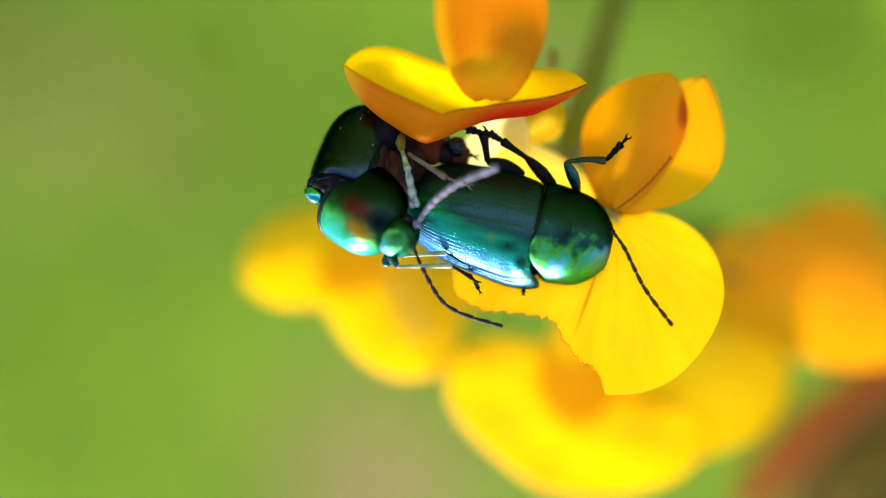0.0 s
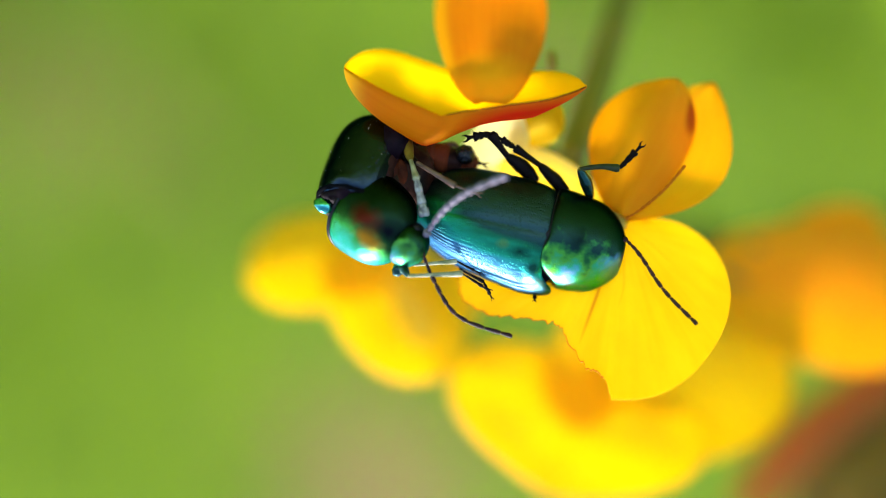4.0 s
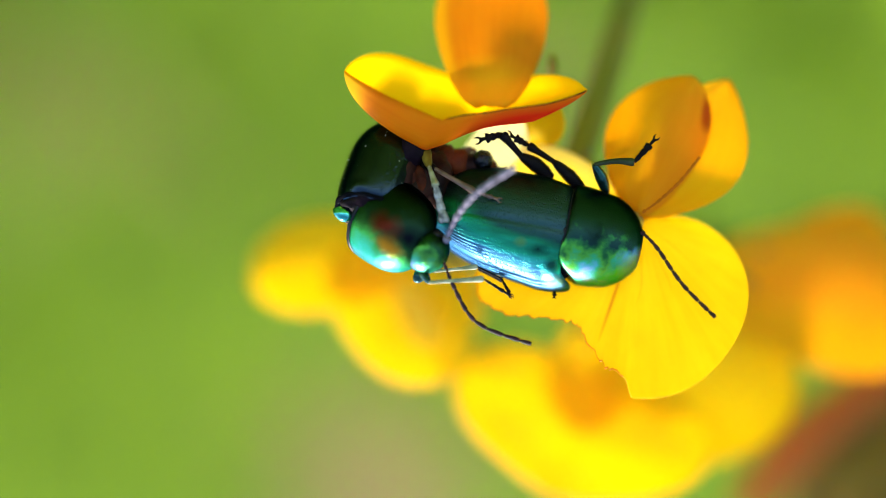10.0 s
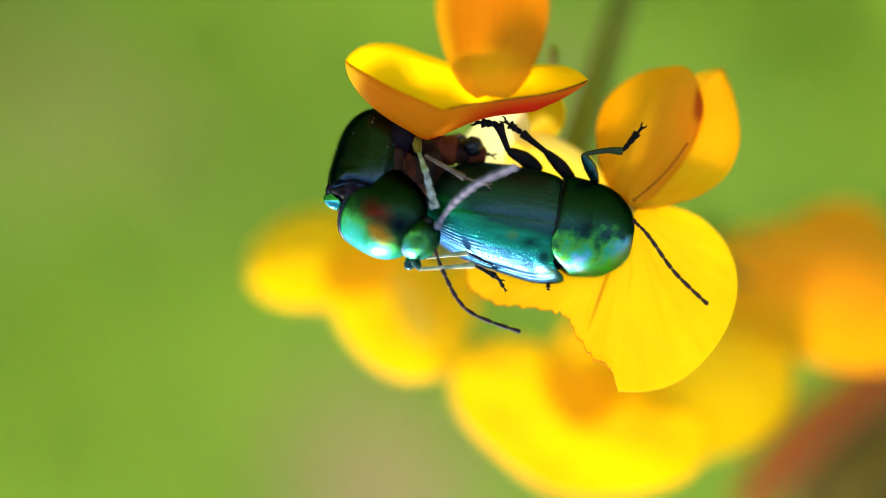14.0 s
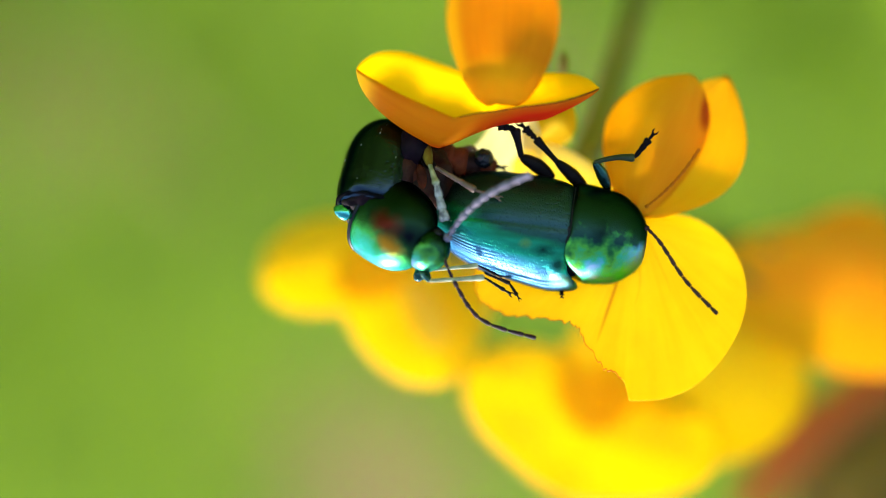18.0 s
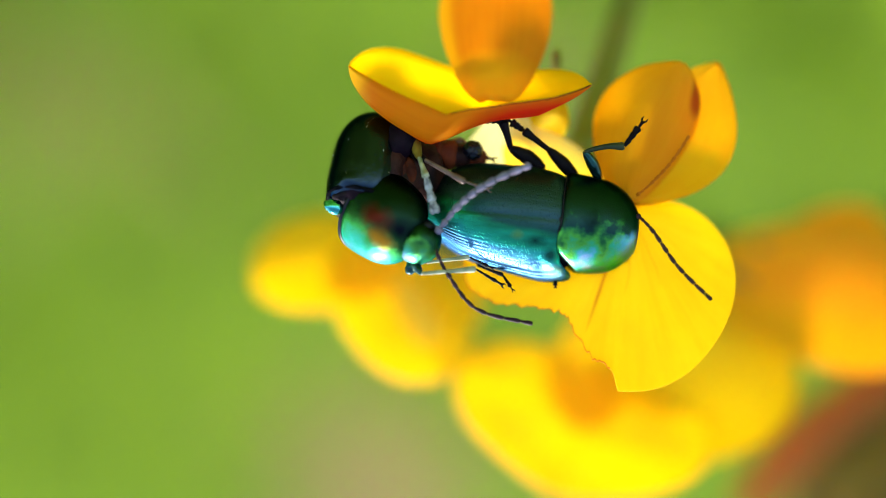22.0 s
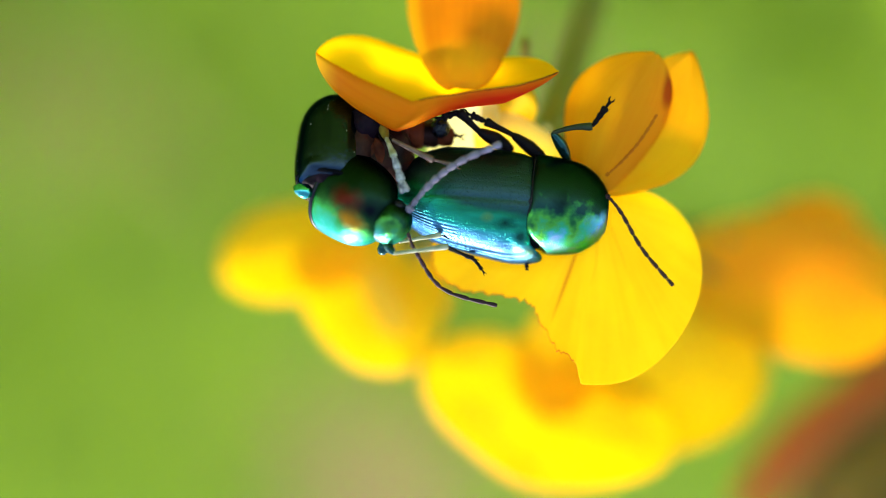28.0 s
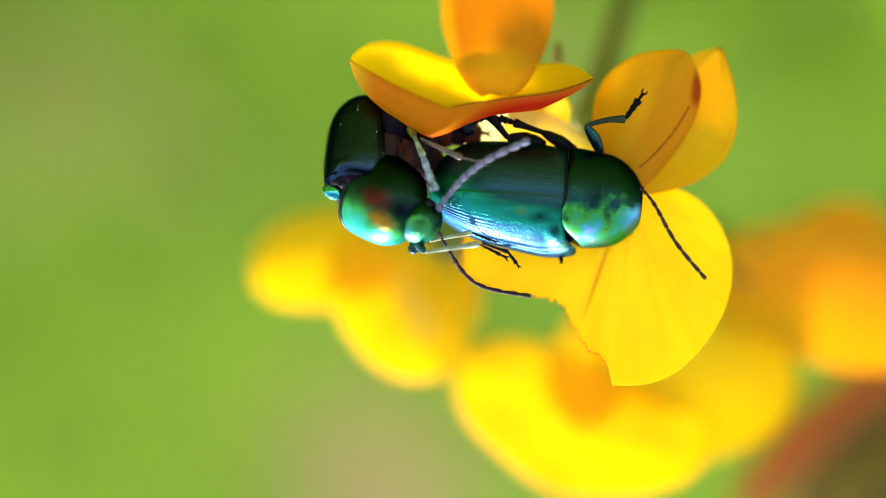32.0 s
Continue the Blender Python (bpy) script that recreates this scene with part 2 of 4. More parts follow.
NECK_BLACK = plain_material("glossy_black_neck", (0.003, 0.004, 0.006), (0.010, 0.010, 0.016), 5000.0, 0.16, spec=0.3, depth=0.0004)
LEG_TEAL = plain_material("teal_leg", (0.004, 0.02, 0.018), (0.03, 0.12, 0.10), 2500.0, 0.22, metal=0.8)
LEG_PALE = plain_material("pale_leg", (0.15, 0.16, 0.06), (0.48, 0.46, 0.30), 2500.0, 0.35, depth=0.00006)
LEG_DOWNY = plain_material("downy_grey_leg", (0.05, 0.045, 0.05), (0.55, 0.52, 0.50), 5200.0, 0.4, depth=0.0001)
LEG_BROWN = plain_material("brown_leg", (0.06, 0.03, 0.02), (0.2, 0.11, 0.08), 2500.0, 0.4)
ANTENNA_DARK = plain_material("dark_antenna", (0.014, 0.006, 0.010), (0.05, 0.018, 0.022), 3000.0, 0.6, spec=0.15)
ANTENNA_AMBER = petal_material("amber_antenna", (0.50, 0.19, 0.010), (0.62, 0.26, 0.014), (0.68, 0.30, 0.018), (0.9, 0.38, 0.01), 0.62)
ANTENNA_GREY = plain_material("downy_antenna", (0.12, 0.10, 0.14), (0.22, 0.185, 0.25), 3000.0, 0.8)
SOIL = plain_material("mossy_ground", (0.10, 0.16, 0.02), (0.20, 0.30, 0.03), 18.0, 0.9, depth=0.004)
GRASS = petal_material("grass_green", (0.138, 0.246, 0.019), (0.197, 0.320, 0.027), (0.262, 0.378, 0.036), (0.298, 0.428, 0.026), 0.45)
DRY = petal_material("dry_grass", (0.41, 0.24, 0.135), (0.50, 0.30, 0.185), (0.55, 0.36, 0.22), (0.47, 0.29, 0.17), 0.3)
BROWN_LEAF = petal_material("brown_leaf", (0.25, 0.16, 0.03), (0.34, 0.23, 0.05), (0.31, 0.30, 0.07), (0.38, 0.27, 0.05), 0.55)
DARK_LEAF = petal_material("dark_withered_leaf", (0.15, 0.15, 0.03), (0.26, 0.19, 0.05), (0.30, 0.25, 0.06), (0.34, 0.27, 0.05), 0.4)
RED_STALK = plain_material("red_stalk", (0.40, 0.06, 0.014), (0.52, 0.13, 0.024), 200.0, 0.7, spec=0.1)


# ---- building helpers ----
def part(name, bm, materials, parent, label=""):
    me = bpy.data.meshes.new(name)
    bm.to_mesh(me)
    bm.free()
    for m in materials if isinstance(materials, (list, tuple)) else [materials]:
        me.materials.append(m)
    for f in me.polygons:
        f.use_smooth = True
    ob = new(name, me)
    ob.parent = parent
    return tagged(ob, label)


def thing(name, m, label, category, group=""):
    ob = new(name)
    ob.matrix_world = m
    ob.empty_display_size = 0.002
    return tagged(ob, label, category, group)


def vec(p):
    return Vector(p) * MM


def sheet(grid, thick, uvs):
    """A thin closed petal from a grid of points: inner face material 0, outer face material 1."""
    bm = bmesh.new()
    layer = bm.loops.layers.uv.new("UVMap")
    rows, cols = len(grid), len(grid[0])
    normals = [[None] * cols for _ in range(rows)]
    for i in range(rows):
        for j in range(cols):
            a = grid[min(i + 1, rows - 1)][j] - grid[max(i - 1, 0)][j]
            b = grid[i][min(j + 1, cols - 1)] - grid[i][max(j - 1, 0)]
            n = a.cross(b)
            normals[i][j] = n.normalized() if n.length > 1e-14 else None
    for i in range(rows):
        for j in range(cols):
            if normals[i][j] is None:
                normals[i][j] = normals[min(max(i, 1), rows - 2)][j] or Vector((0, 0, 1))
    top = [[bm.verts.new(grid[i][j]) for j in range(cols)] for i in range(rows)]
    low = [[bm.verts.new(grid[i][j] - normals[i][j] * thick) for j in range(cols)] for i in range(rows)]

    def face(vs, coords_, mat):
        f = bm.faces.new(vs)
        f.material_index = mat
        for loop, c in zip(f.loops, coords_):
            loop[layer].uv = c

    for i in range(rows - 1):
        for j in range(cols - 1):
            c = [uvs[i][j], uvs[i + 1][j], uvs[i + 1][j + 1], uvs[i][j + 1]]
            face([top[i][j], top[i + 1][j], top[i + 1][j + 1], top[i][j + 1]], c, 0)
            face([low[i][j + 1], low[i + 1][j + 1], low[i + 1][j], low[i][j]], c[::-1], 1)
    ring = [(i, 0) for i in range(rows)] + [(rows - 1, j) for j in range(1, cols)] + [(i, cols - 1) for i in range(rows - 2, -1, -1)] + [(0, j) for j in range(cols - 2, 0, -1)]
    for (i, j), (k, l) in zip(ring, ring[1:] + ring[:1]):
        face([top[k][l], top[i][j], low[i][j], low[k][l]], [uvs[k][l], uvs[i][j], uvs[i][j], uvs[k][l]], 1)
    bmesh.ops.recalc_face_normals(bm, faces=bm.faces)
    return bm


def petal(parent, origin, name, base, tip, up, half, cup=0.6, sag=0.0, curl=0.0, grow=0.55, blunt=3.0, materials=None, label="", wave=0.06, seed=0, rows=34, cols=25, thick=0.05, point=0.5, aside=0.0):
    """A petal from base to tip, its edges rising towards up; half: half its width, all in stage millimetres."""
    base, tip, up = Vector(base) - Vector(origin), Vector(tip) - Vector(origin), Vector(up)
    axis = tip - base
    d = axis.normalized()
    side = d.cross(up).normalized()
    up = side.cross(d)
    grid, uvs = [], []
    peak = max((s / 60) ** grow * (1 - (s / 60) ** blunt) ** point for s in range(61))
    for i in range(rows):
        s = 0.02 + 0.98 * math.sin(math.pi / 2 * i / (rows - 1))
        w = half * (s ** grow * max(0.0, 1 - s ** blunt) ** point / peak)
        w = max(w, half * 0.015)
        c = base + axis * s + side * (aside * math.sin(math.pi * s ** 0.8)) + up * (-4 * sag * s * (1 - s) + curl * s ** 3)
        row, urow = [], []
        for j in range(cols):
            t = 2 * j / (cols - 1) - 1
            n = noise.noise(Vector((s * 3 + seed * 7.3, t * 2, seed * 1.7)))
            rim = noise.noise(Vector((s * 9 + seed, t * 9, 4.0))) * 0.25 * abs(t) ** 3
            a = cup * t
            p = c + side * (w * math.sin(a) / cup) + up * (w * (1 - math.cos(a)) / cup + half * wave * (n + rim))
            row.append(p * MM)
            urow.append((s, j / (cols - 1)))
        grid.append(row)
        uvs.append(urow)
    return part(name, sheet(grid, -thick * MM, uvs), materials or [YELLOW_PLAIN, ORANGE], parent, label)


def tube(points, radii, sides=10, closed=True):
    """A smooth tapering tube through points, in metres."""
    pts, rad = [], []
    n = len(points)
    steps = 6 if n > 2 else 1
    for i in range(n - 1):
        p0, p1, p2, p3 = (Vector(points[max(i - 1, 0)]), Vector(points[i]), Vector(points[i + 1]), Vector(points[min(i + 2, n - 1)]))
        for k in range(steps):
            u = k / steps
            pts.append(0.5 * (2 * p1 + (p2 - p0) * u + (2 * p0 - 5 * p1 + 4 * p2 - p3) * u * u + (3 * p1 - p0 - 3 * p2 + p3) * u ** 3))
            rad.append(radii[i] + (radii[i + 1] - radii[i]) * u)
    pts.append(Vector(points[-1]))
    rad.append(radii[-1])
    bm = bmesh.new()
    rings = []
    ref = Vector((0.3, 0.5, 0.81))
    for i, (p, r) in enumerate(zip(pts, rad)):
        d = (pts[min(i + 1, len(pts) - 1)] - pts[max(i - 1, 0)]).normalized()
        a = d.cross(ref).normalized()
        b = d.cross(a)
        rings.append([bm.verts.new(p + (a * math.cos(2 * math.pi * k / sides) + b * math.sin(2 * math.pi * k / sides)) * r) for k in range(sides)])
    for r0, r1 in zip(rings, rings[1:]):
        for k in range(sides):
            bm.faces.new((r0[k], r0[(k + 1) % sides], r1[(k + 1) % sides], r1[k]))
    if closed:
        bm.faces.new(rings[0][::-1])
        bm.faces.new(rings[-1])
    bmesh.ops.recalc_face_normals(bm, faces=bm.faces)
    return bm


def blob(rx, ry, rz, centre=(0, 0, 0), turn=None, seg=20, rings=12, rough=0.0, seed=0):
    bm = bmesh.new()
    bmesh.ops.create_uvsphere(bm, u_segments=seg, v_segments=rings, radius=1.0)
    for v in bm.verts:
        k = 1 + rough * noise.noise(v.co * 2.3 + Vector((seed, 0, 0)))
        v.co = Vector((v.co.x * rx * k, v.co.y * ry * k, v.co.z * rz * k))
    if turn is not None:
        bmesh.ops.transform(bm, matrix=turn, verts=bm.verts)
    bmesh.ops.translate(bm, vec=Vector(centre), verts=bm.verts)
    return bm


# ---- ground ----
def ground():
    bm = bmesh.new()
    n = 60
    spread = [math.copysign(abs(u) ** 3, u) * 400 for u in (2 * i / n - 1 for i in range(n + 1))]
    vs = [[bm.verts.new((x, y + 0.2, 0.003 * noise.noise(Vector((x * 9, y * 9, 0))))) for y in spread] for x in spread]
    for i in range(n):
        for j in range(n):
            bm.faces.new((vs[i][j], vs[i + 1][j], vs[i + 1][j + 1], vs[i][j + 1]))
    tagged(part("ground", bm, SOIL, None), "brown soil and moss under meadow grass", "ground", kind="structure")


def under(p, z=0.02):
    """Where the line from the eye through a stage point meets the grass."""
    e, q = EYE.translation, STAGE @ vec(p)
    k = (e.z - z) / (e.z - q.z)
    return e.x + (q.x - e.x) * k, e.y + (q.y - e.y) * k


# withered patches: place on the ground, half width and half depth
WITHERED = [(*under((-2.2, -5.8, 0), 0.03), 0.011, 0.040), (*under((-13.0, 6.4, 0), 0.03), 0.007, 0.016), (*under((3.71, 7.58, 0), 0.03), 0.005, 0.010)]


def grass():
    """Meadow grass round the plant, withered in a few patches and sparser far off."""
    rng = random.Random(4)
    green, dry = ([], []), ([], [])
    for k in range(48000):
        if k < 32000:
            x, y = rng.gauss(0, 0.14), rng.gauss(0.31, 0.2)
            big = 1.0
        else:
            x, y = rng.gauss(0, 0.9), rng.gauss(0.3, 0.9)
            big = 1.4
        # no blade stands between the eye and the flower
        if abs(x) < 0.05 and -0.03 < y < 0.06:
            continue
        h, w, a = rng.uniform(0.02, 0.055) * big, rng.uniform(0.001, 0.0026) * big, rng.uniform(0, 6.283)
        chance = rng.uniform(0.8, 1.3)
        lean = rng.uniform(0.2, 0.9) * h
        dx, dy = math.cos(a), math.sin(a)
        hole = min(math.hypot((x + dx * lean * 0.4 - bx) / bw, (y + dy * lean * 0.4 - by) / bd) for bx, by, bw, bd in WITHERED)
        verts, faces = dry if hole < chance else green
        n = len(verts)
        for s, ww in ((0, 1.0), (0.35, 0.9), (0.7, 0.6)):
            cx, cy, cz = x + dx * lean * s * s, y + dy * lean * s * s, -0.003 + h * s
            verts += [(cx - dy * w * ww, cy + dx * w * ww, cz), (cx + dy * w * ww, cy - dx * w * ww, cz)]
        verts.append((x + dx * lean, y + dy * lean, h * 0.95))
        faces += [(n, n + 1, n + 3, n + 2), (n + 2, n + 3, n + 5, n + 4), (n + 4, n + 5, n + 6)]
    for name, (verts, faces), m, label in (("grass", green, GRASS, "dense green meadow grass blades far behind the flower"), ("dry_grass", dry, DRY, "patches of dry straw-coloured grass in the meadow")):
        me = bpy.data.meshes.new(name)
        me.from_pydata(verts, [], faces)
        me.materials.append(m)
        tagged(new(name, me), label, "grass", kind="stuff")


# ---- the trefoil plant ----
SIDE_LEAN = -25.5
NODE = (4.18, 3.02, -6)


def calyx(name, origin, base, way, size, parent, label="", node_at=NODE):
    """The flower's green cup with five teeth and its stalk to the stem's node; petals are its parts."""
    origin, base, way = Vector(origin), Vector(base), Vector(way).normalized()
    bm = tube([vec(Vector(node_at) - origin), vec((Vector(node_at) + base) / 2 - way * size * 0.6 - origin), vec(base - way * size - origin)], [0.32 * MM, 0.28 * MM, 0.3 * MM], 10)
    cup = tube([vec(base - way * size - origin), vec(base - way * size * 0.7 - origin), vec(base - way * size * 0.2 - origin), vec(base + way * size * 0.15 - origin)], [0.3 * MM, size * 0.32 * MM, size * 0.42 * MM, size * 0.36 * MM], 14)
    tmp = bpy.data.meshes.new("cup")
    cup.to_mesh(tmp)
    cup.free()
    bm.from_mesh(tmp)
    a = way.orthogonal().normalized()
    b = way.cross(a)
    for k in range(5):
        c = a * math.cos(k * 1.2566) + b * math.sin(k * 1.2566)
        root = base + way * size * 0.1 + c * size * 0.34
        tooth = tube([vec(root - origin), vec(root + way * size * 0.4 + c * size * 0.12 - origin), vec(root + way * size * 0.5 + c * size * 0.2 - origin)], [0.2 * MM, 0.12 * MM, 0.02 * MM], 6)
        tooth.to_mesh(tmp)
        tooth.free()
        bm.from_mesh(tmp)
    ob = part(name, bm, CALYX_GREEN, parent, label)
    ob.location = vec(origin)
    return ob


BACK = 1.045
EYE_POINT = Vector((0, 0, EYE_DISTANCE))
FAR_NODE = EYE_POINT + (Vector(NODE) - EYE_POINT) / BACK


def set_back(flower):
    """Move a flower further from the eye along its own sight lines, grown by as much."""
    flower.location = vec(EYE_POINT) + (flower.location - vec(EYE_POINT)) * BACK
    for ob in (flower, *flower.children):
        for v in ob.data.vertices:
            v.co *= BACK


def bitten_petal(parent, origin, base):
    """The broad lower petal: a fan about its base with a gnawed margin."""
    origin, base = Vector(origin), Vector(base)
    rows, cols = 34, 221
    grid, uvs = [], []
    for i in range(rows):
        s = 1.0 if i == rows - 1 else 0.03 + 0.962 * i / (rows - 2)
        row, urow = [], []
        for j in range(cols):
            deg = -14 + 188 * j / (cols - 1)
            whole = 5.75 * math.sin(radians(max(4.0, min(90.0, (deg + 20) / 107 * 90)))) ** 0.9 * (1 + 0.015 * math.exp(-((deg - 85) / 25) ** 2) - 0.05 * math.exp(-((deg - 55) / 25) ** 2))
            if deg > 95.5:
                k = min(1.0, (deg - 95.5) / 2)
                gnawed = 5.2 + 0.75 * min(1.0, max(0.0, (deg - 138) / 18)) - 0.65 * min(1.0, max(0.0, (deg - 154) / 14)) + 0.05 * noise.noise(Vector((deg * 3.1, 5, 0))) - 1.15 * math.exp(-((deg - 124) / 16) ** 2) + 0.12 * noise.noise(Vector((deg * 0.75, 3, 0))) + 0.08 * noise.noise(Vector((deg * 1.9, 9, 0))) + 0.13 * noise.noise(Vector((deg * 0.3, 0, 0)))
                whole = whole * (1 - k) + gnawed * k
            r = whole * s
            a = radians(-deg)
            z = 0.5 * (s ** 2) * math.cos(radians(deg - 60)) - 0.9 * s * s * (0.5 - 0.5 * math.cos(radians((deg - 80) * 1.6))) + 0.10 * noise.noise(Vector((r * 0.5 * math.cos(a), r * 0.5 * math.sin(a), 2.0)))
            z -= 0.22 * s * math.exp(-((deg - 112) / 5) ** 2)
            row.append((base - origin + Vector((r * math.cos(a), r * math.sin(a), z))) * MM)
            urow.append((s, j / (cols - 1)))
        grid.append(row)
        uvs.append(urow)
    bm = sheet(grid, -0.06 * MM, uvs)
    layer = bm.loops.layers.uv["UVMap"]
    for f in bm.faces:
        if all(l[layer].uv.x > 0.99 and 0.60 < l[layer].uv.y < 0.97 for l in f.loops):
            f.material_index = 2
    return part("standard_petal", bm, [YELLOW, YELLOW_PLAIN, DEEP_ORANGE], parent, "broad yellow petal with a gnawed edge")


def boat_wing(parent, origin, materials, label):
    """The two wing petals, grown together like a boat: u runs along the boat, v from its back edge through the keel to the front rim."""
    origin = Vector(origin)
    rows, cols = 72, 25
    grid, uvs = [], []
    for i in range(rows):
        u = -math.cos(math.pi * i / (rows - 1))
        x = 0.73 + 3.86 * u
        if u < -0.34:
            keel = 5.92 - 2.42 * (max(0.0, u + 1) / 0.66) ** 0.52
        else:
            keel = 3.50 + 0.35 * math.sin(math.pi * min(1.0, (u + 0.34) / 0.9)) + 1.80 * ((u + 0.34) / 1.34) ** 1.7
        if u < -0.2:
            rim = 5.92 - 1.64 * (max(0.0, u + 1) / 0.8) ** 0.8
        else:
            w = (u + 0.2) / 1.2
            rim = 4.28 + 0.62 * w ** 0.7 + 0.40 * w ** 6
        left = 5.92 + 0.72 * math.sin(math.pi * (min(max(0.0, u + 1), 0.9) / 0.9) ** 0.6)
        k = min(1.0, max(0.0, (u + 0.15) / 0.4))
        k = k * k * (3 - 2 * k)
        right = 4.95 + 0.98 * math.sin(math.pi * min(max(0.0, (u - 0.15) / 0.86), 1.0) ** 1.4) ** 0.3
        back = left * (1 - k) + right * k
        deep = math.sqrt(max(0.0, 1 - abs(u) ** 6))
        row, urow = [], []
        for j in range(cols):
            v = j / (cols - 1)
            a, b, c = 2 * (v - 0.5) * (v - 1), 4 * v * (1 - v), 2 * v * (v - 0.5)
            y = a * back + b * keel + c * rim
            z = -0.8 + deep * (a * -1.7 + b * -0.1 + c * 1.3)
            n = noise.noise(Vector((u * 4, v * 3, 8.0)))
            row.append((Vector((x, y + 0.03 * n * deep, z + 0.05 * n * deep)) - origin) * MM)
            urow.append(((u + 1) / 2, v))
        grid.append(row)
        uvs.append(urow)
    bm = sheet(grid, -0.05 * MM, uvs)
    layer = bm.loops.layers.uv["UVMap"]
    for f in bm.faces:
        if sum(l[layer].uv.y for l in f.loops) / len(f.loops) < 0.45:
            f.material_index = 0
        if all(l[layer].uv.y > 0.99 and l[layer].uv.x > 0.42 for l in f.loops):
            f.material_index = 2
    return part("wing_petal", bm, materials, parent, label)


def trefoil():
    plant = thing("trefoil_plant", STAGE, "trefoil plant with yellow-orange pea flowers on a green stem", "flower")
    down = STAGE.to_3x3().inverted() @ Vector((0, 0, -1))
    foot = Vector(NODE) + down * ((STAGE @ vec(NODE)).z / MM + 4) + Vector((22, 0, 0))
    n = Vector(NODE)
    mid = [n, n + down * 8 + Vector((2.6, 0, -4)), n + down * 30 + Vector((8.5, 0, -12)), n + down * 80 + Vector((16, 0, -10)), foot]
    part("stem", tube([vec(p) for p in mid], [0.5 * MM, 0.58 * MM, 0.65 * MM, 0.75 * MM, 0.9 * MM], 12), GREEN_STEM, plant)
    z = (0, 0, 1)
    # upper flower
    o = (1.22, 4.63, -2)
    top = calyx("flower", o, (1.52, 4.88, -6.4), (-0.2, 0.3, 0.8), 1.6, plant, "yellow flower with an orange upright petal")
    petal(top, o, "standard_petal", (1.52, 4.72, -1.5), (1.68, 10.06, -4.5), (0, 0, -1), 1.98, cup=0.6, sag=0.1, grow=0.42, blunt=4, materials=[YELLOW_PLAIN, DEEP_ORANGE], label="upright orange petal", seed=1)
    boat_wing(top, o, [BOAT_YELLOW, LIP, RIM_BROWN], "pair of yellow wing petals joined like a boat, dark orange below")
    petal(top, o, "keel_petal", (2.25, 4.86, -2.7), (1.22, 2.66, -4.9), (0.3, 0, 1), 1.35, cup=0.9, materials=[CREAM, CREAM], label="pale cream inner petal", seed=4)
    petal(top, o, "keel_petal", (3.56, 5.15, -2.9), (2.49, 3.63, -4.5), (0.3, 0, 1), 1.05, cup=0.9, grow=0.4, blunt=2.0, point=0.8, materials=[YELLOW_PLAIN, YELLOW_PLAIN], seed=5)
    part("bract", blob(0.16 * MM, 0.42 * MM, 0.16 * MM, vec((3.69, 6.33, -4.5)) - vec(o), rough=0.2), DARK_LEAF, top, "small dry brown bract")
    # flower under the beetles' heads
    o2 = (5.52, 1.21, -1.5)
    side = calyx("flower", o2, (5.53, 1.37, -3.6), (0.2, -0.1, 0.9), 1.7, plant, "yellow flower with one gnawed petal")
    petal(side, o2, "wing_petal", (5.50, 1.22, -1.8), (7.45, 5.68, -1.2), (0.1, 0, -1), 1.7, cup=0.75, sag=-0.1, grow=0.55, blunt=2.4, point=0.8, materials=[YELLOW_PLAIN, FLECKED], label="orange petal with a dark red fleck", seed=6, aside=0.42)
    petal(side, o2, "wing_petal", (5.55, 1.15, -2.2), (8.65, 5.62, -2.2), (0, 0, 1), 1.54, cup=0.6, grow=0.95, blunt=1.8, point=0.9, materials=[GOLD, ORANGE], label="yellow petal beside the orange one", seed=7, aside=0.6)
    petal(side, o2, "keel_petal", (5.13, 1.69, -2.6), (1.8, 2.93, -3.4), (0, 0.3, 1), 0.95, cup=0.6, materials=[CREAM, YELLOW_PLAIN], label="small pale yellow petal", seed=8)
    bitten_petal(side, o2, (5.69, 1.04, -2.7))
    # this flower leans back at its foot, and turns up as the beetles pull on it
    slope = radians(SIDE_LEAN)
    for ob in side.children:
        for v in ob.data.vertices:
            x, y, h = v.co
            h += y * math.tan(slope if y < 0 else slope * 0.7)
            grow = (EYE_DISTANCE * MM - h) / (EYE_DISTANCE * MM)
            v.co = Matrix.Rotation(-slope, 3, "X") @ Vector((x * grow, y * grow, h))
    for v in side.data.vertices:
        v.co = Matrix.Rotation(-slope, 3, "X") @ v.co
    # three flowers further back
    o3 = (-1.7, -0.59, -10)
    left = calyx("flower", o3, (-0.49, 0.23, -11), (-0.8, -0.3, 0.3), 2.4, plant, node_at=FAR_NODE)
    petal(left, o3, "wing_petal", (-0.89, 0.02, -10), (-7.17, -0.79, -10.5), (0, 0.2, 1), 2.0, cup=0.9, grow=0.35, materials=[YELLOW_PLAIN, YELLOW_PLAIN], seed=9)
    petal(left, o3, "wing_petal", (-3.71, 0.52, -9.5), (0.04, -4.2, -8.5), (-0.2, 0.2, 1), 2.3, cup=0.7, grow=0.3, materials=[YELLOW_PLAIN, YELLOW_PLAIN], seed=10)
    petal(left, o3, "standard_petal", (-0.08, 0.43, -11), (-0.49, -3.25, -10.8), (0, 0, 1), 1.6, cup=1.0, grow=0.5, materials=[YELLOW_PLAIN, GOLD], seed=11)
    # added pale petal that stands in for the highlight on this flower
    petal(left, o3, "keel_petal", (-1.9, -0.9, -8.8), (-0.75, -3.1, -7.9), (0, 0.2, 1), 0.62, cup=0.9, grow=0.4, materials=[PALE_YELLOW, PALE_YELLOW], seed=17)
    o4 = (4.93, -3.58, -9)
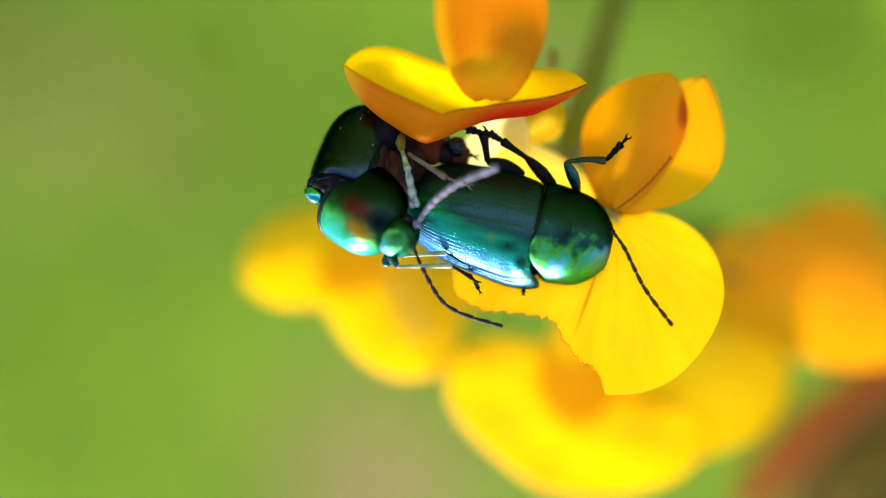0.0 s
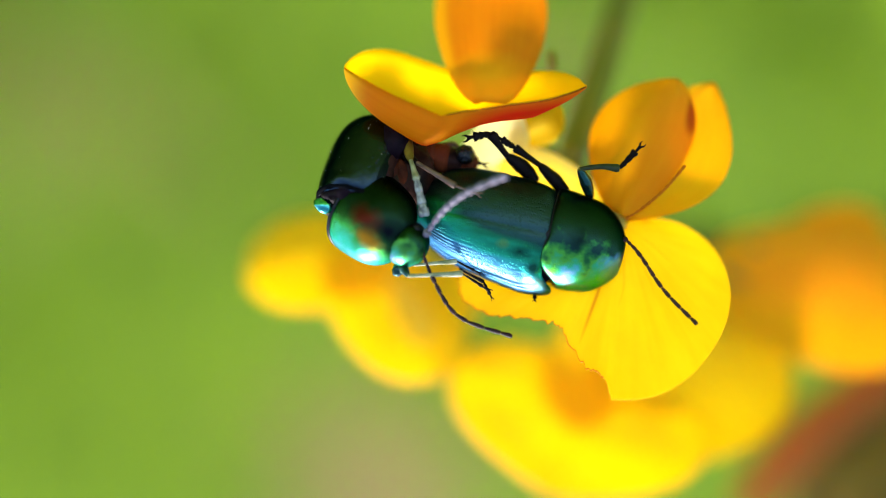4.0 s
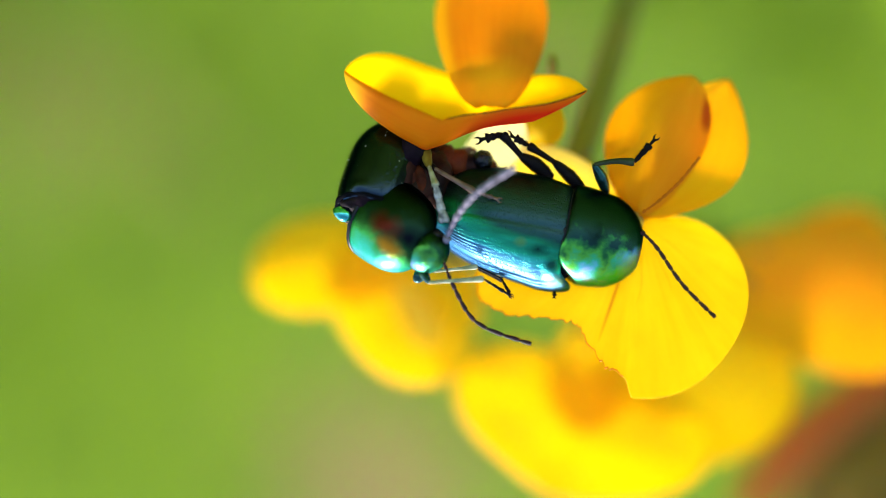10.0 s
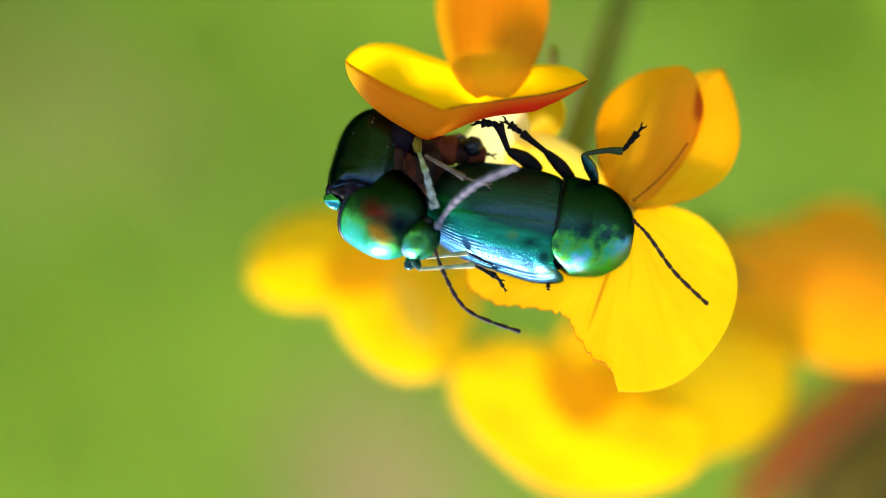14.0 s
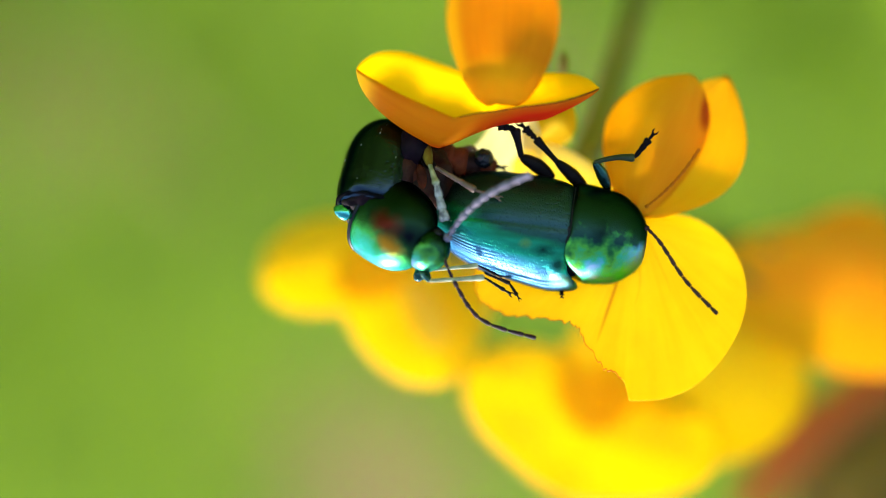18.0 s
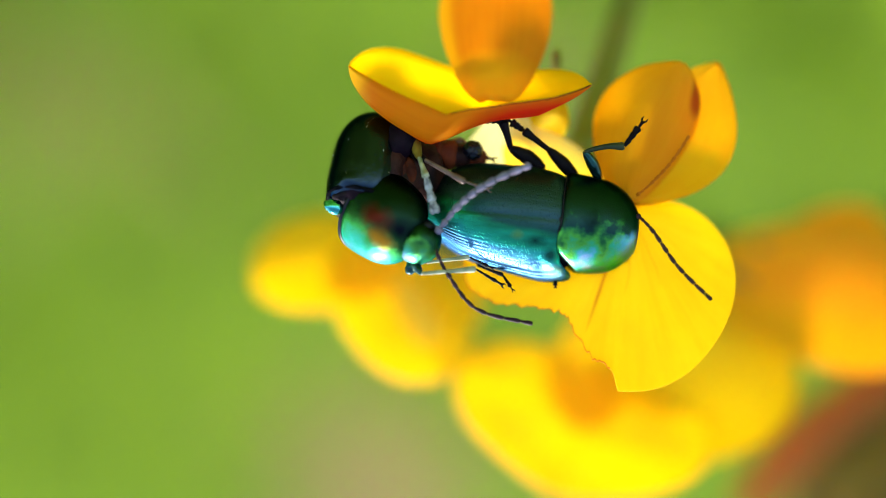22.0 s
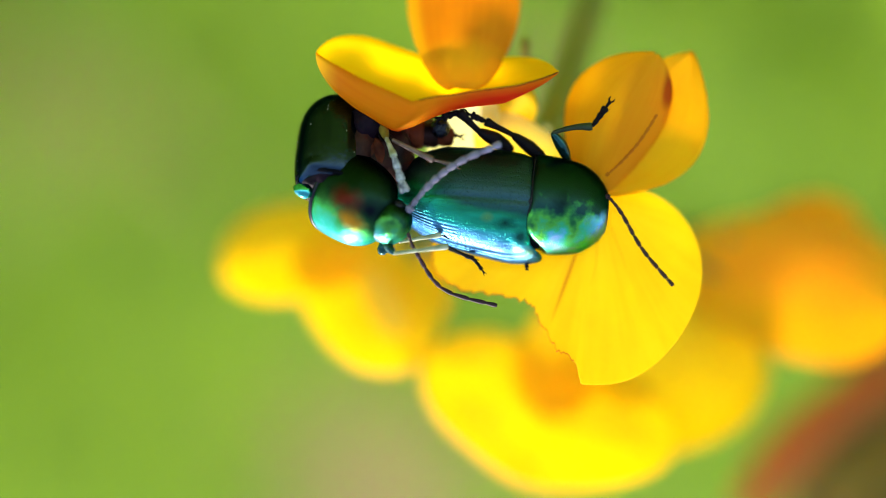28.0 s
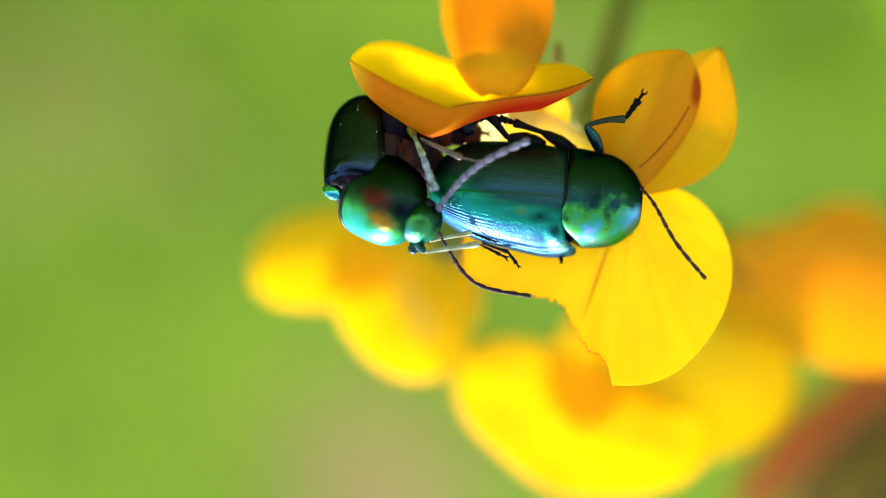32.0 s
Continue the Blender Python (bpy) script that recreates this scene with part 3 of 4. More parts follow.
    low = calyx("flower", o4, (5.65, -2.44, -11), (0, -0.7, 0.4), 2.4, plant, node_at=FAR_NODE)
    petal(low, o4, "standard_petal", (5.21, -4.17, -10.5), (3.69, -8.47, -8.2), (0, 0.2, 1), 5.1, cup=0.75, grow=0.3, blunt=2.6, materials=[YELLOW_PLAIN, YELLOW_PLAIN], seed=13, rows=40, cols=33)
    petal(low, o4, "wing_petal", (5.34, -6.29, -11), (12.2, -3.3, -11.6), (0, 0.3, 1), 3.55, cup=0.8, grow=0.35, materials=[DULL_YELLOW, DULL_YELLOW], seed=14)
    petal(low, o4, "keel_petal", (5.3, -2.3, -11), (4.6, -6.2, -9.6), (0, 0.3, 1), 1.7, cup=0.9, grow=0.4, materials=[YELLOW_PLAIN, GOLD], seed=12)
    o5 = (10.36, -1.21, -11)
    right = calyx("flower", o5, (10.06, -0.19, -12), (0.8, -0.3, 0.3), 2.6, plant, node_at=FAR_NODE)
    petal(right, o5, "wing_petal", (9.2, -0.55, -11), (17.6, -2.45, -10.6), (0, 0.1, 1), 2.8, cup=0.6, grow=0.4, materials=[AMBER, AMBER], seed=15)
    petal(right, o5, "standard_petal", (10.2, -1.3, -12), (16.3, 0.55, -12.2), (0, 0, 1), 2.0, cup=0.7, grow=0.5, materials=[AMBER, AMBER], seed=16)
    for flower in (left, low, right):
        set_back(flower)
    return plant, top, side


# ---- beetles ----
def axes_of(forward, dorsal):
    f = Vector(forward).normalized()
    d = Vector(dorsal)
    d = (d - f * d.dot(f)).normalized()
    l = d.cross(f)
    return Matrix((f, l, d)).transposed().to_4x4()


def hind_lobe(side, lobe):
    """How far the neck shield's hind edge reaches back over the wing cases, by the place across the body (-1 to 1)."""
    out = max(0.0, min(0.36, -side - 0.70)) / 0.3
    return lobe * (math.exp(-((side + 0.5) / 0.28) ** 2) + 0.25 * math.exp(-((side - 0.5) / 0.4) ** 2) - 4.0 * out ** 1.3)


def elytron(sign, length, wide, high, slim=0.0, lobe=0.0):
    """One wing case: from its base backwards, from the seam outwards, over a blunt shoulder edge and under. slim: how far its outer edge draws in towards the tip."""
    rows, cols = 60, 120 if slim else 40
    bm = bmesh.new()
    layer = bm.loops.layers.uv.new("UVMap")
    vs = []
    for i in range(rows):
        a = i / (rows - 1)
        end = math.sqrt(max(0.0, 1 - max(0.0, (a - 0.5) / 0.5) ** 2.6))
        start = 0.88 + 0.12 * math.sin(min(1.0, a / 0.3) * math.pi / 2)
        lip = 1 - 0.10 * math.exp(-a / 0.025)
        draw = 1 - slim * max(0.0, (a - 0.22) / 0.78) ** 1.25
        hw, hh = wide * end * start * lip * draw, high * (0.25 + 0.75 * end) * start * lip * (end ** 0.35 if end > 0 else 0)
        row = []
        for j in range(cols):
            b = j / (cols - 1)
            phi = radians(113 * b)
            y = hw * math.copysign(abs(math.sin(phi)) ** 0.92, math.sin(phi))
            z = hh * math.copysign(abs(math.cos(phi)) ** 0.85, math.cos(phi))
            z -= 0.012 * wide * math.exp(-(b / 0.03) ** 2)
            if slim:
                # a fold parts the disc from the flank, and the rim turns out below it
                fold = math.exp(-((b - 0.64) / 0.05) ** 2) * math.sin(min(1.0, a / 0.9) * math.pi) ** 0.5
                y, z = y * (1 - 0.035 * fold), z - 0.05 * wide * fold
                rib = math.sin(2 * math.pi * (b * 21 + 0.25 * noise.noise(Vector((a * 5, b * 4, 3.0))))) * math.exp(-((b - 0.36) / 0.11) ** 2) * min(1.0, max(0.0, a - 0.45) / 0.3)
                y, z = y * (1 + 0.007 * rib), z + 0.007 * wide * rib
                rim = math.exp(-((b - 0.93) / 0.05) ** 2) * (1 - a ** 3)
                y *= 1 + 0.03 * rim + 0.09 * max(0.0, b - 0.45) / 0.55 * math.exp(-((a - 0.1) / 0.2) ** 2)
            if b > 0.86:
                y -= 0.075 * wide * math.sin((b - 0.86) / 0.14 * math.pi / 2)
            if 0.02 < a < 0.16:
                z += 0.07 * wide * math.exp(-((b - 0.5) / 0.14) ** 2) * math.sin((a - 0.02) / 0.14 * math.pi)
            back = (hind_lobe(sign * y / wide, lobe) - 0.5 * slim * max(0.0, b - 0.72) / 0.28) * (1 - a) ** 3
            row.append(bm.verts.new(((-a * length - back) * MM, sign * y * MM, z * MM)))
        vs.append(row)
    for i in range(rows - 1):
        for j in range(cols - 1):
            q = (vs[i][j], vs[i + 1][j], vs[i + 1][j + 1], vs[i][j + 1])
            c = [(u / (rows - 1), v / (cols - 1)) for u, v in ((i, j), (i + 1, j), (i + 1, j + 1), (i, j + 1))]
            f = bm.faces.new(q if sign < 0 else q[::-1])
            for loop, uv in zip(f.loops, c if sign < 0 else c[::-1]):
                loop[layer].uv = uv
    bmesh.ops.remove_doubles(bm, verts=bm.verts, dist=1e-7)
    return bm


def pronotum_point(a, phi, length, wide, high, lobe):
    f = (1 - 0.22 * a ** 2) * (1 if a < 0.5 else math.sqrt(1 - 0.72 * ((a - 0.5) / 0.5) ** 2.4))
    lip = 1 - 0.07 * math.exp(-a / 0.03)
    hw, hh = wide * f * lip, high * f * lip
    side = math.sin(phi)
    if lobe and side < 0:
        hw *= 0.88
    bow = 0.10 * length * math.cos(phi / 1.4) * (1 - a) + hind_lobe(side, lobe) * (1 - a) ** 2
    return Vector(((a * length - bow) * MM, hw * side * MM, hh * math.copysign(abs(math.cos(phi)) ** 0.9, math.cos(phi)) * MM))


def pronotum_mesh(length, wide, high, lobe=0.0):
    rows, cols = 36, 49
    bm = bmesh.new()
    vs = [[bm.verts.new(pronotum_point(i / (rows - 1), radians(-118 + 236 * j / (cols - 1)), length, wide, high, lobe)) for j in range(cols)] for i in range(rows)]
    for i in range(rows - 1):
        for j in range(cols - 1):
            bm.faces.new((vs[i][j], vs[i + 1][j], vs[i + 1][j + 1], vs[i][j + 1]))
    bm.faces.new(vs[-1])
    bm.faces.new(vs[0][::-1])
    bmesh.ops.recalc_face_normals(bm, faces=bm.faces)
    return bm


def antenna(parent, rest, points, thick, material, label=""):
    """Eleven joints along a bend; the first carries the others. Points in stage millimetres."""
    inv = rest.inverted()
    pts = [inv @ vec(p) for p in points]
    base = pts[0]

    def along(u):
        u *= len(pts) - 1
        i = min(int(u), len(pts) - 2)
        f = u - i
        p0, p1, p2, p3 = pts[max(i - 1, 0)], pts[i], pts[i + 1], pts[min(i + 2, len(pts) - 1)]
        return 0.5 * (2 * p1 + (p2 - p0) * f + (2 * p0 - 5 * p1 + 4 * p2 - p3) * f * f + (3 * p1 - p0 - 3 * p2 + p3) * f ** 3)

    first = None
    for k in range(11):
        a, b = along(k / 11) - base, along((k + 0.98) / 11) - base
        r = thick * MM * (1.25 if k == 0 else 0.8 if k < 3 else 1.0)
        bm = tube([a, a.lerp(b, 0.25), a.lerp(b, 0.75), b], [r * 0.62, r * 0.88, r * 1.1, r * 0.74], 8)
        if first is None:
            first = part("antenna", bm, material, parent, label)
            first.location = base
        else:
            part("segment", bm, material, first)
    return first


def foot_lobe(p, q, wide, flat):
    """A heart-shaped foot joint from p to q, notched at its end and fringed with short bristles."""
    d = (q - p).normalized()
    s = d.cross(flat).normalized()
    n = s.cross(d)
    size = (q - p).length
    bm = bmesh.new()
    sides = 10
    rings = []
    for x, w in ((0.0, 0.55), (0.3, 0.68), (0.62, 0.86), (0.86, 0.95), (1.0, 0.82), (1.1, 0.5)):
        rings.append([bm.verts.new((size * (x - 0.12 * (1 - abs(math.cos(q))) * x), wide * w * math.cos(q), wide * 0.62 * w * math.sin(q))) for q in (2 * math.pi * i / sides for i in range(sides))])
    for one, two in zip(rings, rings[1:]):
        for i in range(sides):
            bm.faces.new((one[i], one[(i + 1) % sides], two[(i + 1) % sides], two[i]))
    bm.faces.new(rings[0][::-1])
    bm.faces.new(rings[-1])
    for sg in (-1, 1):
        for k in range(3):
            root = Vector((size * (0.35 + 0.3 * k), sg * wide * 0.85, 0))
            tip = root + Vector((size * 0.28, sg * wide * 0.22, 0))
            a, b, c = bm.verts.new(root - Vector((wide * 0.09, 0, 0))), bm.verts.new(root + Vector((wide * 0.09, 0, wide * 0.09))), bm.verts.new(tip)
            e = bm.verts.new(root - Vector((0, 0, wide * 0.1)))
            for f in ((a, b, c), (b, e, c), (e, a, c)):
                bm.faces.new(f)
    turn = Matrix((d, s, n)).transposed().to_4x4()
    bmesh.ops.transform(bm, matrix=Matrix.Translation(p) @ turn, verts=bm.verts)
    return bm


def leg(parent, rest, hip, knee, ankle, toe, thick, materials, label="", bow=0.0, foot=1.0, jointed=False):
    """Swollen femur, flaring tibia, and a foot of three broad lobes and a claw joint; points in stage millimetres. bow: how far the tibia bends aside. foot: the breadth of its lobes; past 1 they hide the claws. jointed: the tibia hangs on the body too, and carries the foot, so that both can be turned; returns both."""
    inv = rest.inverted()
    h, k, a, t = (inv @ vec(p) for p in (hip, knee, ankle, toe))
    mats = materials if isinstance(materials, (list, tuple)) else [materials] * 3
    r = thick * MM
    sight = (inv.to_3x3() @ Vector((0, 0, 1))).normalized()
    thigh = k - h
    swell = thigh.cross(sight).normalized() * r * 0.25
    femur = part("leg", tube([Vector(), thigh * 0.25 + swell * 0.6, thigh * 0.55 + swell, thigh * 0.85 + swell * 0.4, thigh], [r * 0.7, r * 1.2, r * 1.35, r * 0.95, r * 0.55], 12), mats[0], parent, label)
    femur.location = h
    shin = a - k
    aside = shin.cross(sight).normalized() * bow * MM
    holder = femur
    if jointed:
        holder = part("shin", tube([Vector(), shin * 0.2 + aside * 0.7, shin * 0.6 + aside, shin * 0.92 + aside * 0.15, shin], [r * 0.5, r * 0.52, r * 0.62, r * 0.9, r * 0.7], 10), mats[1], parent)
        holder.location = k
        h = k
    else:
        part("tibia", tube([k - h, k - h + shin * 0.2 + aside * 0.7, k - h + shin * 0.6 + aside, k - h + shin * 0.92 + aside * 0.15, a - h], [r * 0.5, r * 0.52, r * 0.62, r * 0.9, r * 0.7], 10), mats[1], femur)
    reach = 0.33 if foot > 1 else 0.25
    for i in range(3):
        p, q = a.lerp(t, i * reach) - h, a.lerp(t, i * reach + reach * 1.08) - h
        part("foot_joint", foot_lobe(p, q, r * foot * (0.62, 0.75, 0.92)[i], sight), mats[2], holder)
    if foot > 1:
        return femur
    d = (t - a).normalized()
    s = d.cross(sight).normalized()
    root = a.lerp(t, 0.72) - h
    part("foot_joint", tube([root, root.lerp(t - h, 0.6), t - h], [r * 0.25, r * 0.32, r * 0.42], 8), mats[2], holder)
    for sg in (-1, 1):
        part("claw", tube([t - h, t - h + (d * 0.5 + s * sg * 0.5) * r * 1.0, t - h + (d * 1.1 + s * sg * 0.45) * r * 1.1], [r * 0.26, r * 0.2, r * 0.05], 6), mats[2], holder)
    return (femur, holder) if jointed else femur


def dust(shell, count, seed):
    """Pale specks set on a wing case in place of the light glinting in its pits."""
    rng = random.Random(seed)
    bm = bmesh.new()
    spots = [v for v in shell.data.vertices if -2.9 * MM < v.co.x < -0.1 * MM]
    for v in rng.sample(spots, count):
        at = v.co + v.normal * 0.006 * MM
        r = rng.choice((0.005, 0.006, 0.008, 0.009, 0.016)) * MM
        bmesh.ops.create_icosphere(bm, subdivisions=1, radius=r, matrix=Matrix.Translation(at) @ Matrix.Diagonal((rng.uniform(0.8, 3.0), 1, 0.7, 1)))
    part("dust", bm, GLINT_PALE, shell, "pale specks standing for glints in the pits")


def beetle_body(name, rest, label, size, bend, shells, elytra_length, pron_length, wide, high, collar=0.95, slim=0.0, lobe=0.0):
    b = thing(name, STAGE @ rest, label, "beetle", "pair of beetles")
    e_mat, p_mat = shells
    for sg in (-1, 1):
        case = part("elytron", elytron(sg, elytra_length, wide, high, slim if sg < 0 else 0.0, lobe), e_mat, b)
        if size < 1:
            dust(case, 26, sg + 5)
    part("abdomen", blob(elytra_length * 0.46 * MM, wide * (0.9 - slim * 0.45) * MM, high * 0.7 * MM, (-elytra_length * 0.45 * MM, slim * 0.3 * MM, -high * 0.25 * MM), rough=0.05), BROWN_BELLY, b, "dark brown belly")
    part("thorax", blob(0.7 * size * MM, wide * (0.86 if size < 1 else 0.82) * MM, high * (0.86 if size < 1 else 0.82) * MM, (-0.16 * MM, 0, 0), seg=40, rings=24, rough=0.16 if size < 1 else 0.0), PURPLE_BLACK if size < 1 else WAIST_BLACK, b, "black waist under the wing cases")
    part("scutellum", blob(0.22 * size * MM, 0.14 * size * MM, 0.05 * MM, (-0.17 * size * MM, 0, high * 0.86 * MM)), BLACK_SHELL, b, "small dark shield between the wing cases")
    wide, high = wide * collar, high * collar
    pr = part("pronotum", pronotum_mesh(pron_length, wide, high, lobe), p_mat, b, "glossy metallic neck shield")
    pr.matrix_local = bend
    # the raised black bead along the hind and side edges of the neck shield
    edge = [pronotum_point(0.0, radians(-118 + 236 * k / 30), pron_length, wide, high, lobe) for k in range(31)]
    bead = part("neck_rim", tube([p * 1.0 for p in edge], [(0.10 if size < 1 else 0.026) * MM] * 31, 8), BLACK_SHELL, b, "black bead along the neck shield")
    bead.matrix_local = bend
    if size < 1:
        # the dark fold between the wing cases and the neck shield
        fold = [Vector((-0.06 * MM, math.sin(radians(q)) * wide * 0.90 * MM, math.cos(radians(q)) * high * 0.92 * MM)) for q in range(-125, 126, 10)]
        part("collar", tube(fold, [(0.075 + 0.02 * math.sin(k * 2.1)) * MM for k in range(len(fold))], 12), WAIST_BLACK, b, "dark fold behind the neck shield")
    hx = pron_length * (0.93 if size < 1 else 0.78)
    if size < 1:
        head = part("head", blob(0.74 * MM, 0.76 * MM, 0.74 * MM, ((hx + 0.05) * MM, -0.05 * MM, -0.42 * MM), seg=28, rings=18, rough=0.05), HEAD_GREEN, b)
        part("mouth", blob(0.20 * MM, 0.26 * MM, 0.2 * MM, ((hx + 0.15) * MM, -0.9 * MM, -0.62 * MM), rough=0.2), LEG_TEAL, head, "pale teal mouthparts")
    else:
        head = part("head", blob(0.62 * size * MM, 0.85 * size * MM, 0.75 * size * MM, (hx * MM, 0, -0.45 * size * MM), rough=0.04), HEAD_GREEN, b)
    head.matrix_local = bend
    for sg in (-1, 1):
        part("eye", blob(0.24 * size * MM, 0.2 * size * MM, 0.32 * size * MM, ((hx + 0.22) * MM, sg * 0.72 * size * MM, -0.4 * size * MM)), BLACK_SHELL, head, "black eye")
    return b, pr, head


def beetles():
    # the female, spread over the flower
    fr = Matrix.Translation(vec((2.22, 0.66, -1.5))) @ axes_of((0.98, -0.19, 0.03), (0, 0.12, 0.99))
    fr = fr @ pose(0.93 * MM, 0, 0)
    fem, _, _ = beetle_body("beetle", fr, "metallic green beetle with a blue sky sheen on its flanks, gripping the flower", 1.0, pose(-0.05 * MM, 0.03 * MM, 0, 0, 6, -2), (FEMALE_ELYTRON, FEMALE_PRONOTUM), 4.6, 2.35, 1.8, 1.6, slim=0.42, lobe=0.15)
    ant = antenna(fem, fr, [(5.39, 0.6, -0.4), (5.79, 0.02, -0.1), (6.41, -1.24, 0), (7.3, -2.44, 0.1)], 0.065, ANTENNA_DARK)
    antenna(fem, fr, [(5.5, 1.22, -1.2), (6.05, 1.60, -1.1), (6.75, 2.22, -1.1), (7.38, 2.98, -1.1)], 0.05, ANTENNA_AMBER, "brown feeler lying along the orange petal")
    legs = [
        leg(fem, fr, (4.36, 1.89, -1.4), (3.95, 2.77, -0.6), (5.22, 2.83, -0.5), (5.87, 3.53, -0.5), 0.15, [LEG_TEAL, LEG_OLIVE, LEG_DARK], bow=-0.07),
        leg(fem, fr, (3.7, 1.85, -1.6), (2.7, 2.92, -1.25), (1.95, 3.55, -1.05), (1.45, 3.92, -0.9), 0.17, LEG_DARK, jointed=True),
        leg(fem, fr, (2.6, 2.4, -1.6), (1.5, 2.95, -1.2), (1.3, 3.85, -1), (0.62, 4.02, -0.8), 0.19, LEG_DARK, jointed=True),
        leg(fem, fr, (0.3, -0.17, -2), (0.2, -0.53, -1.4), (0.93, -0.89, -1), (1.2, -1.4, -0.8), 0.08, LEG_DARK),
        leg(fem, fr, (2.75, -0.76, -2.5), (2.7, -0.98, -2.3), (2.63, -1.18, -1.7), (2.59, -1.46, -1.1), 0.09, LEG_DARK),
    ]
    # the male, climbing behind her
    mr = Matrix.Translation(vec((-3.28, 1.66, -0.9))) @ axes_of((-0.32, -0.84, 0.42), (-0.9, 0.35, 0.15))
    neck = mr.inverted() @ Matrix.Translation(vec((-2.86, 1.53, -0.9))) @ axes_of((0.62, -0.5, 0.6), (-0.5, 0.15, 0.85))
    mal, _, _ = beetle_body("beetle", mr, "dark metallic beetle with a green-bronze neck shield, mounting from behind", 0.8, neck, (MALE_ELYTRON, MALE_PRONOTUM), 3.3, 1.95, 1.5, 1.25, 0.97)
    tail = mr.inverted()
    part("shoulder", blob(0.24 * MM, 0.2 * MM, 0.34 * MM, tail @ vec((-4.10, 1.72, -0.2)), rough=0.2), SHOULDER_TEAL, mal, "small shining teal shoulder knob")
    part("breast", blob(1.25 * MM, 1.1 * MM, 1.0 * MM, tail @ vec((-1.43, 2.59, -1.7)), seg=32, rings=20, rough=0.25), BROWN_BELLY, mal, "dark brown underside of the thorax")
    for k in range(3):
        # chestnut plates that overlap across the breast
        plate = blob(0.21 * MM, 0.52 * MM, 0.15 * MM, turn=(tail.to_3x3() @ Matrix.Rotation(radians(24 - 9 * k), 3, "Z")).to_4x4(), rough=0.2, seed=k)
        bmesh.ops.translate(plate, vec=tail @ vec((-2.12 + 0.27 * k, 2.86 - 0.10 * k, -0.72)), verts=plate.verts)
        part("breast_plate", plate, BELLY_PLATE, mal, "chestnut plate of the underside")
    part("belly_dome", blob(0.68 * MM, 0.62 * MM, 0.62 * MM, tail @ vec((-1.88, 3.72, -1.0)), seg=28, rings=18, rough=0.12), PURPLE_BLACK, mal, "rounded purple-black hind end of the belly")
    spine = [Vector((-1.95 + 2.75 * u, 3.42 - 0.42 * u ** 1.5, -2.0 + 0.2 * u)) for u in (i / 6 for i in range(7))]
    for k in range(6):
        # rings of the belly, each tucked into the one before
        a, c = spine[k], spine[k + 1] + (spine[k + 1] - spine[k]) * 0.12
        r = 0.78 - 0.09 * k
        ring = tube([tail @ vec(a), tail @ vec(a.lerp(c, 0.35)), tail @ vec(a.lerp(c, 0.75)), tail @ vec(c)], [r * 0.93 * MM, r * MM, r * 0.98 * MM, (r - 0.13) * MM], 20)
        part("belly_ring", ring, BELLY_PLATE if k in (2, 3, 5) else BROWN_BELLY, mal, "chestnut ring of the belly" if k in (2, 3, 5) else "dark ring of the belly")
    part("belly_tip", blob(0.33 * MM, 0.28 * MM, 0.33 * MM, tail @ vec((0.45, 3.32, -1.45)), rough=0.1), NECK_BLACK, mal, "glossy black tip of the belly")
    near = antenna(mal, mr, [(-0.88, 0.7, 0.3), (-0.34, 1.44, 0.9), (0.46, 2.05, 1.6), (1.68, 2.54, 2.2)], 0.11, ANTENNA_GREY, "pale downy feeler")
    far = antenna(mal, mr, [(-1.01, 0.29, 0.2), (-0.61, -0.7, 0.1), (0.2, -1.87, 0), (1.91, -2.47, 0)], 0.07, ANTENNA_DARK)
    for pts, r, mats in (
        (((-1.7, 0.02, -0.2), (-1.45, -0.56, 0.2), (0.29, -0.52, 0), (1.1, -1.07, -0.4)), 0.12, [LEG_TEAL, LEG_PALE, LEG_DARK]),
        (((-1.52, 0.2, -0.4), (-1.25, -0.22, -0.2), (0.11, -0.13, -0.4), (0.84, -0.53, -0.8)), 0.10, [LEG_TEAL, LEG_PALE, LEG_DARK]),
        (((-1.42, 4.0, -1.2), (-1.30, 3.12, -0.3), (-1.12, 2.5, 0.2), (-0.90, 1.36, 0.1)), 0.14, [LEG_OCHRE, LEG_PALE, LEG_DOWNY]),
        (((-1.53, 3.39, -0.9), (-1.12, 3.05, -0.3), (0.11, 2.27, 0.1), (0.83, 2, 0)), 0.13, [LEG_DARK, LEG_BROWN, LEG_BROWN]),
        (((-0.91, 3.44, -2.2), (0.11, 3.71, -2), (0.57, 3.15, -1.8), (1.07, 3, -1.8)), 0.14, [LEG_BROWN, LEG_BROWN, LEG_DARK]),
    ):
        leg(mal, mr, *pts, r, mats, foot=1.5 if mats[2] is LEG_DOWNY else 0.62)
    return fem, fr, ant, legs, mal, mr, near, far


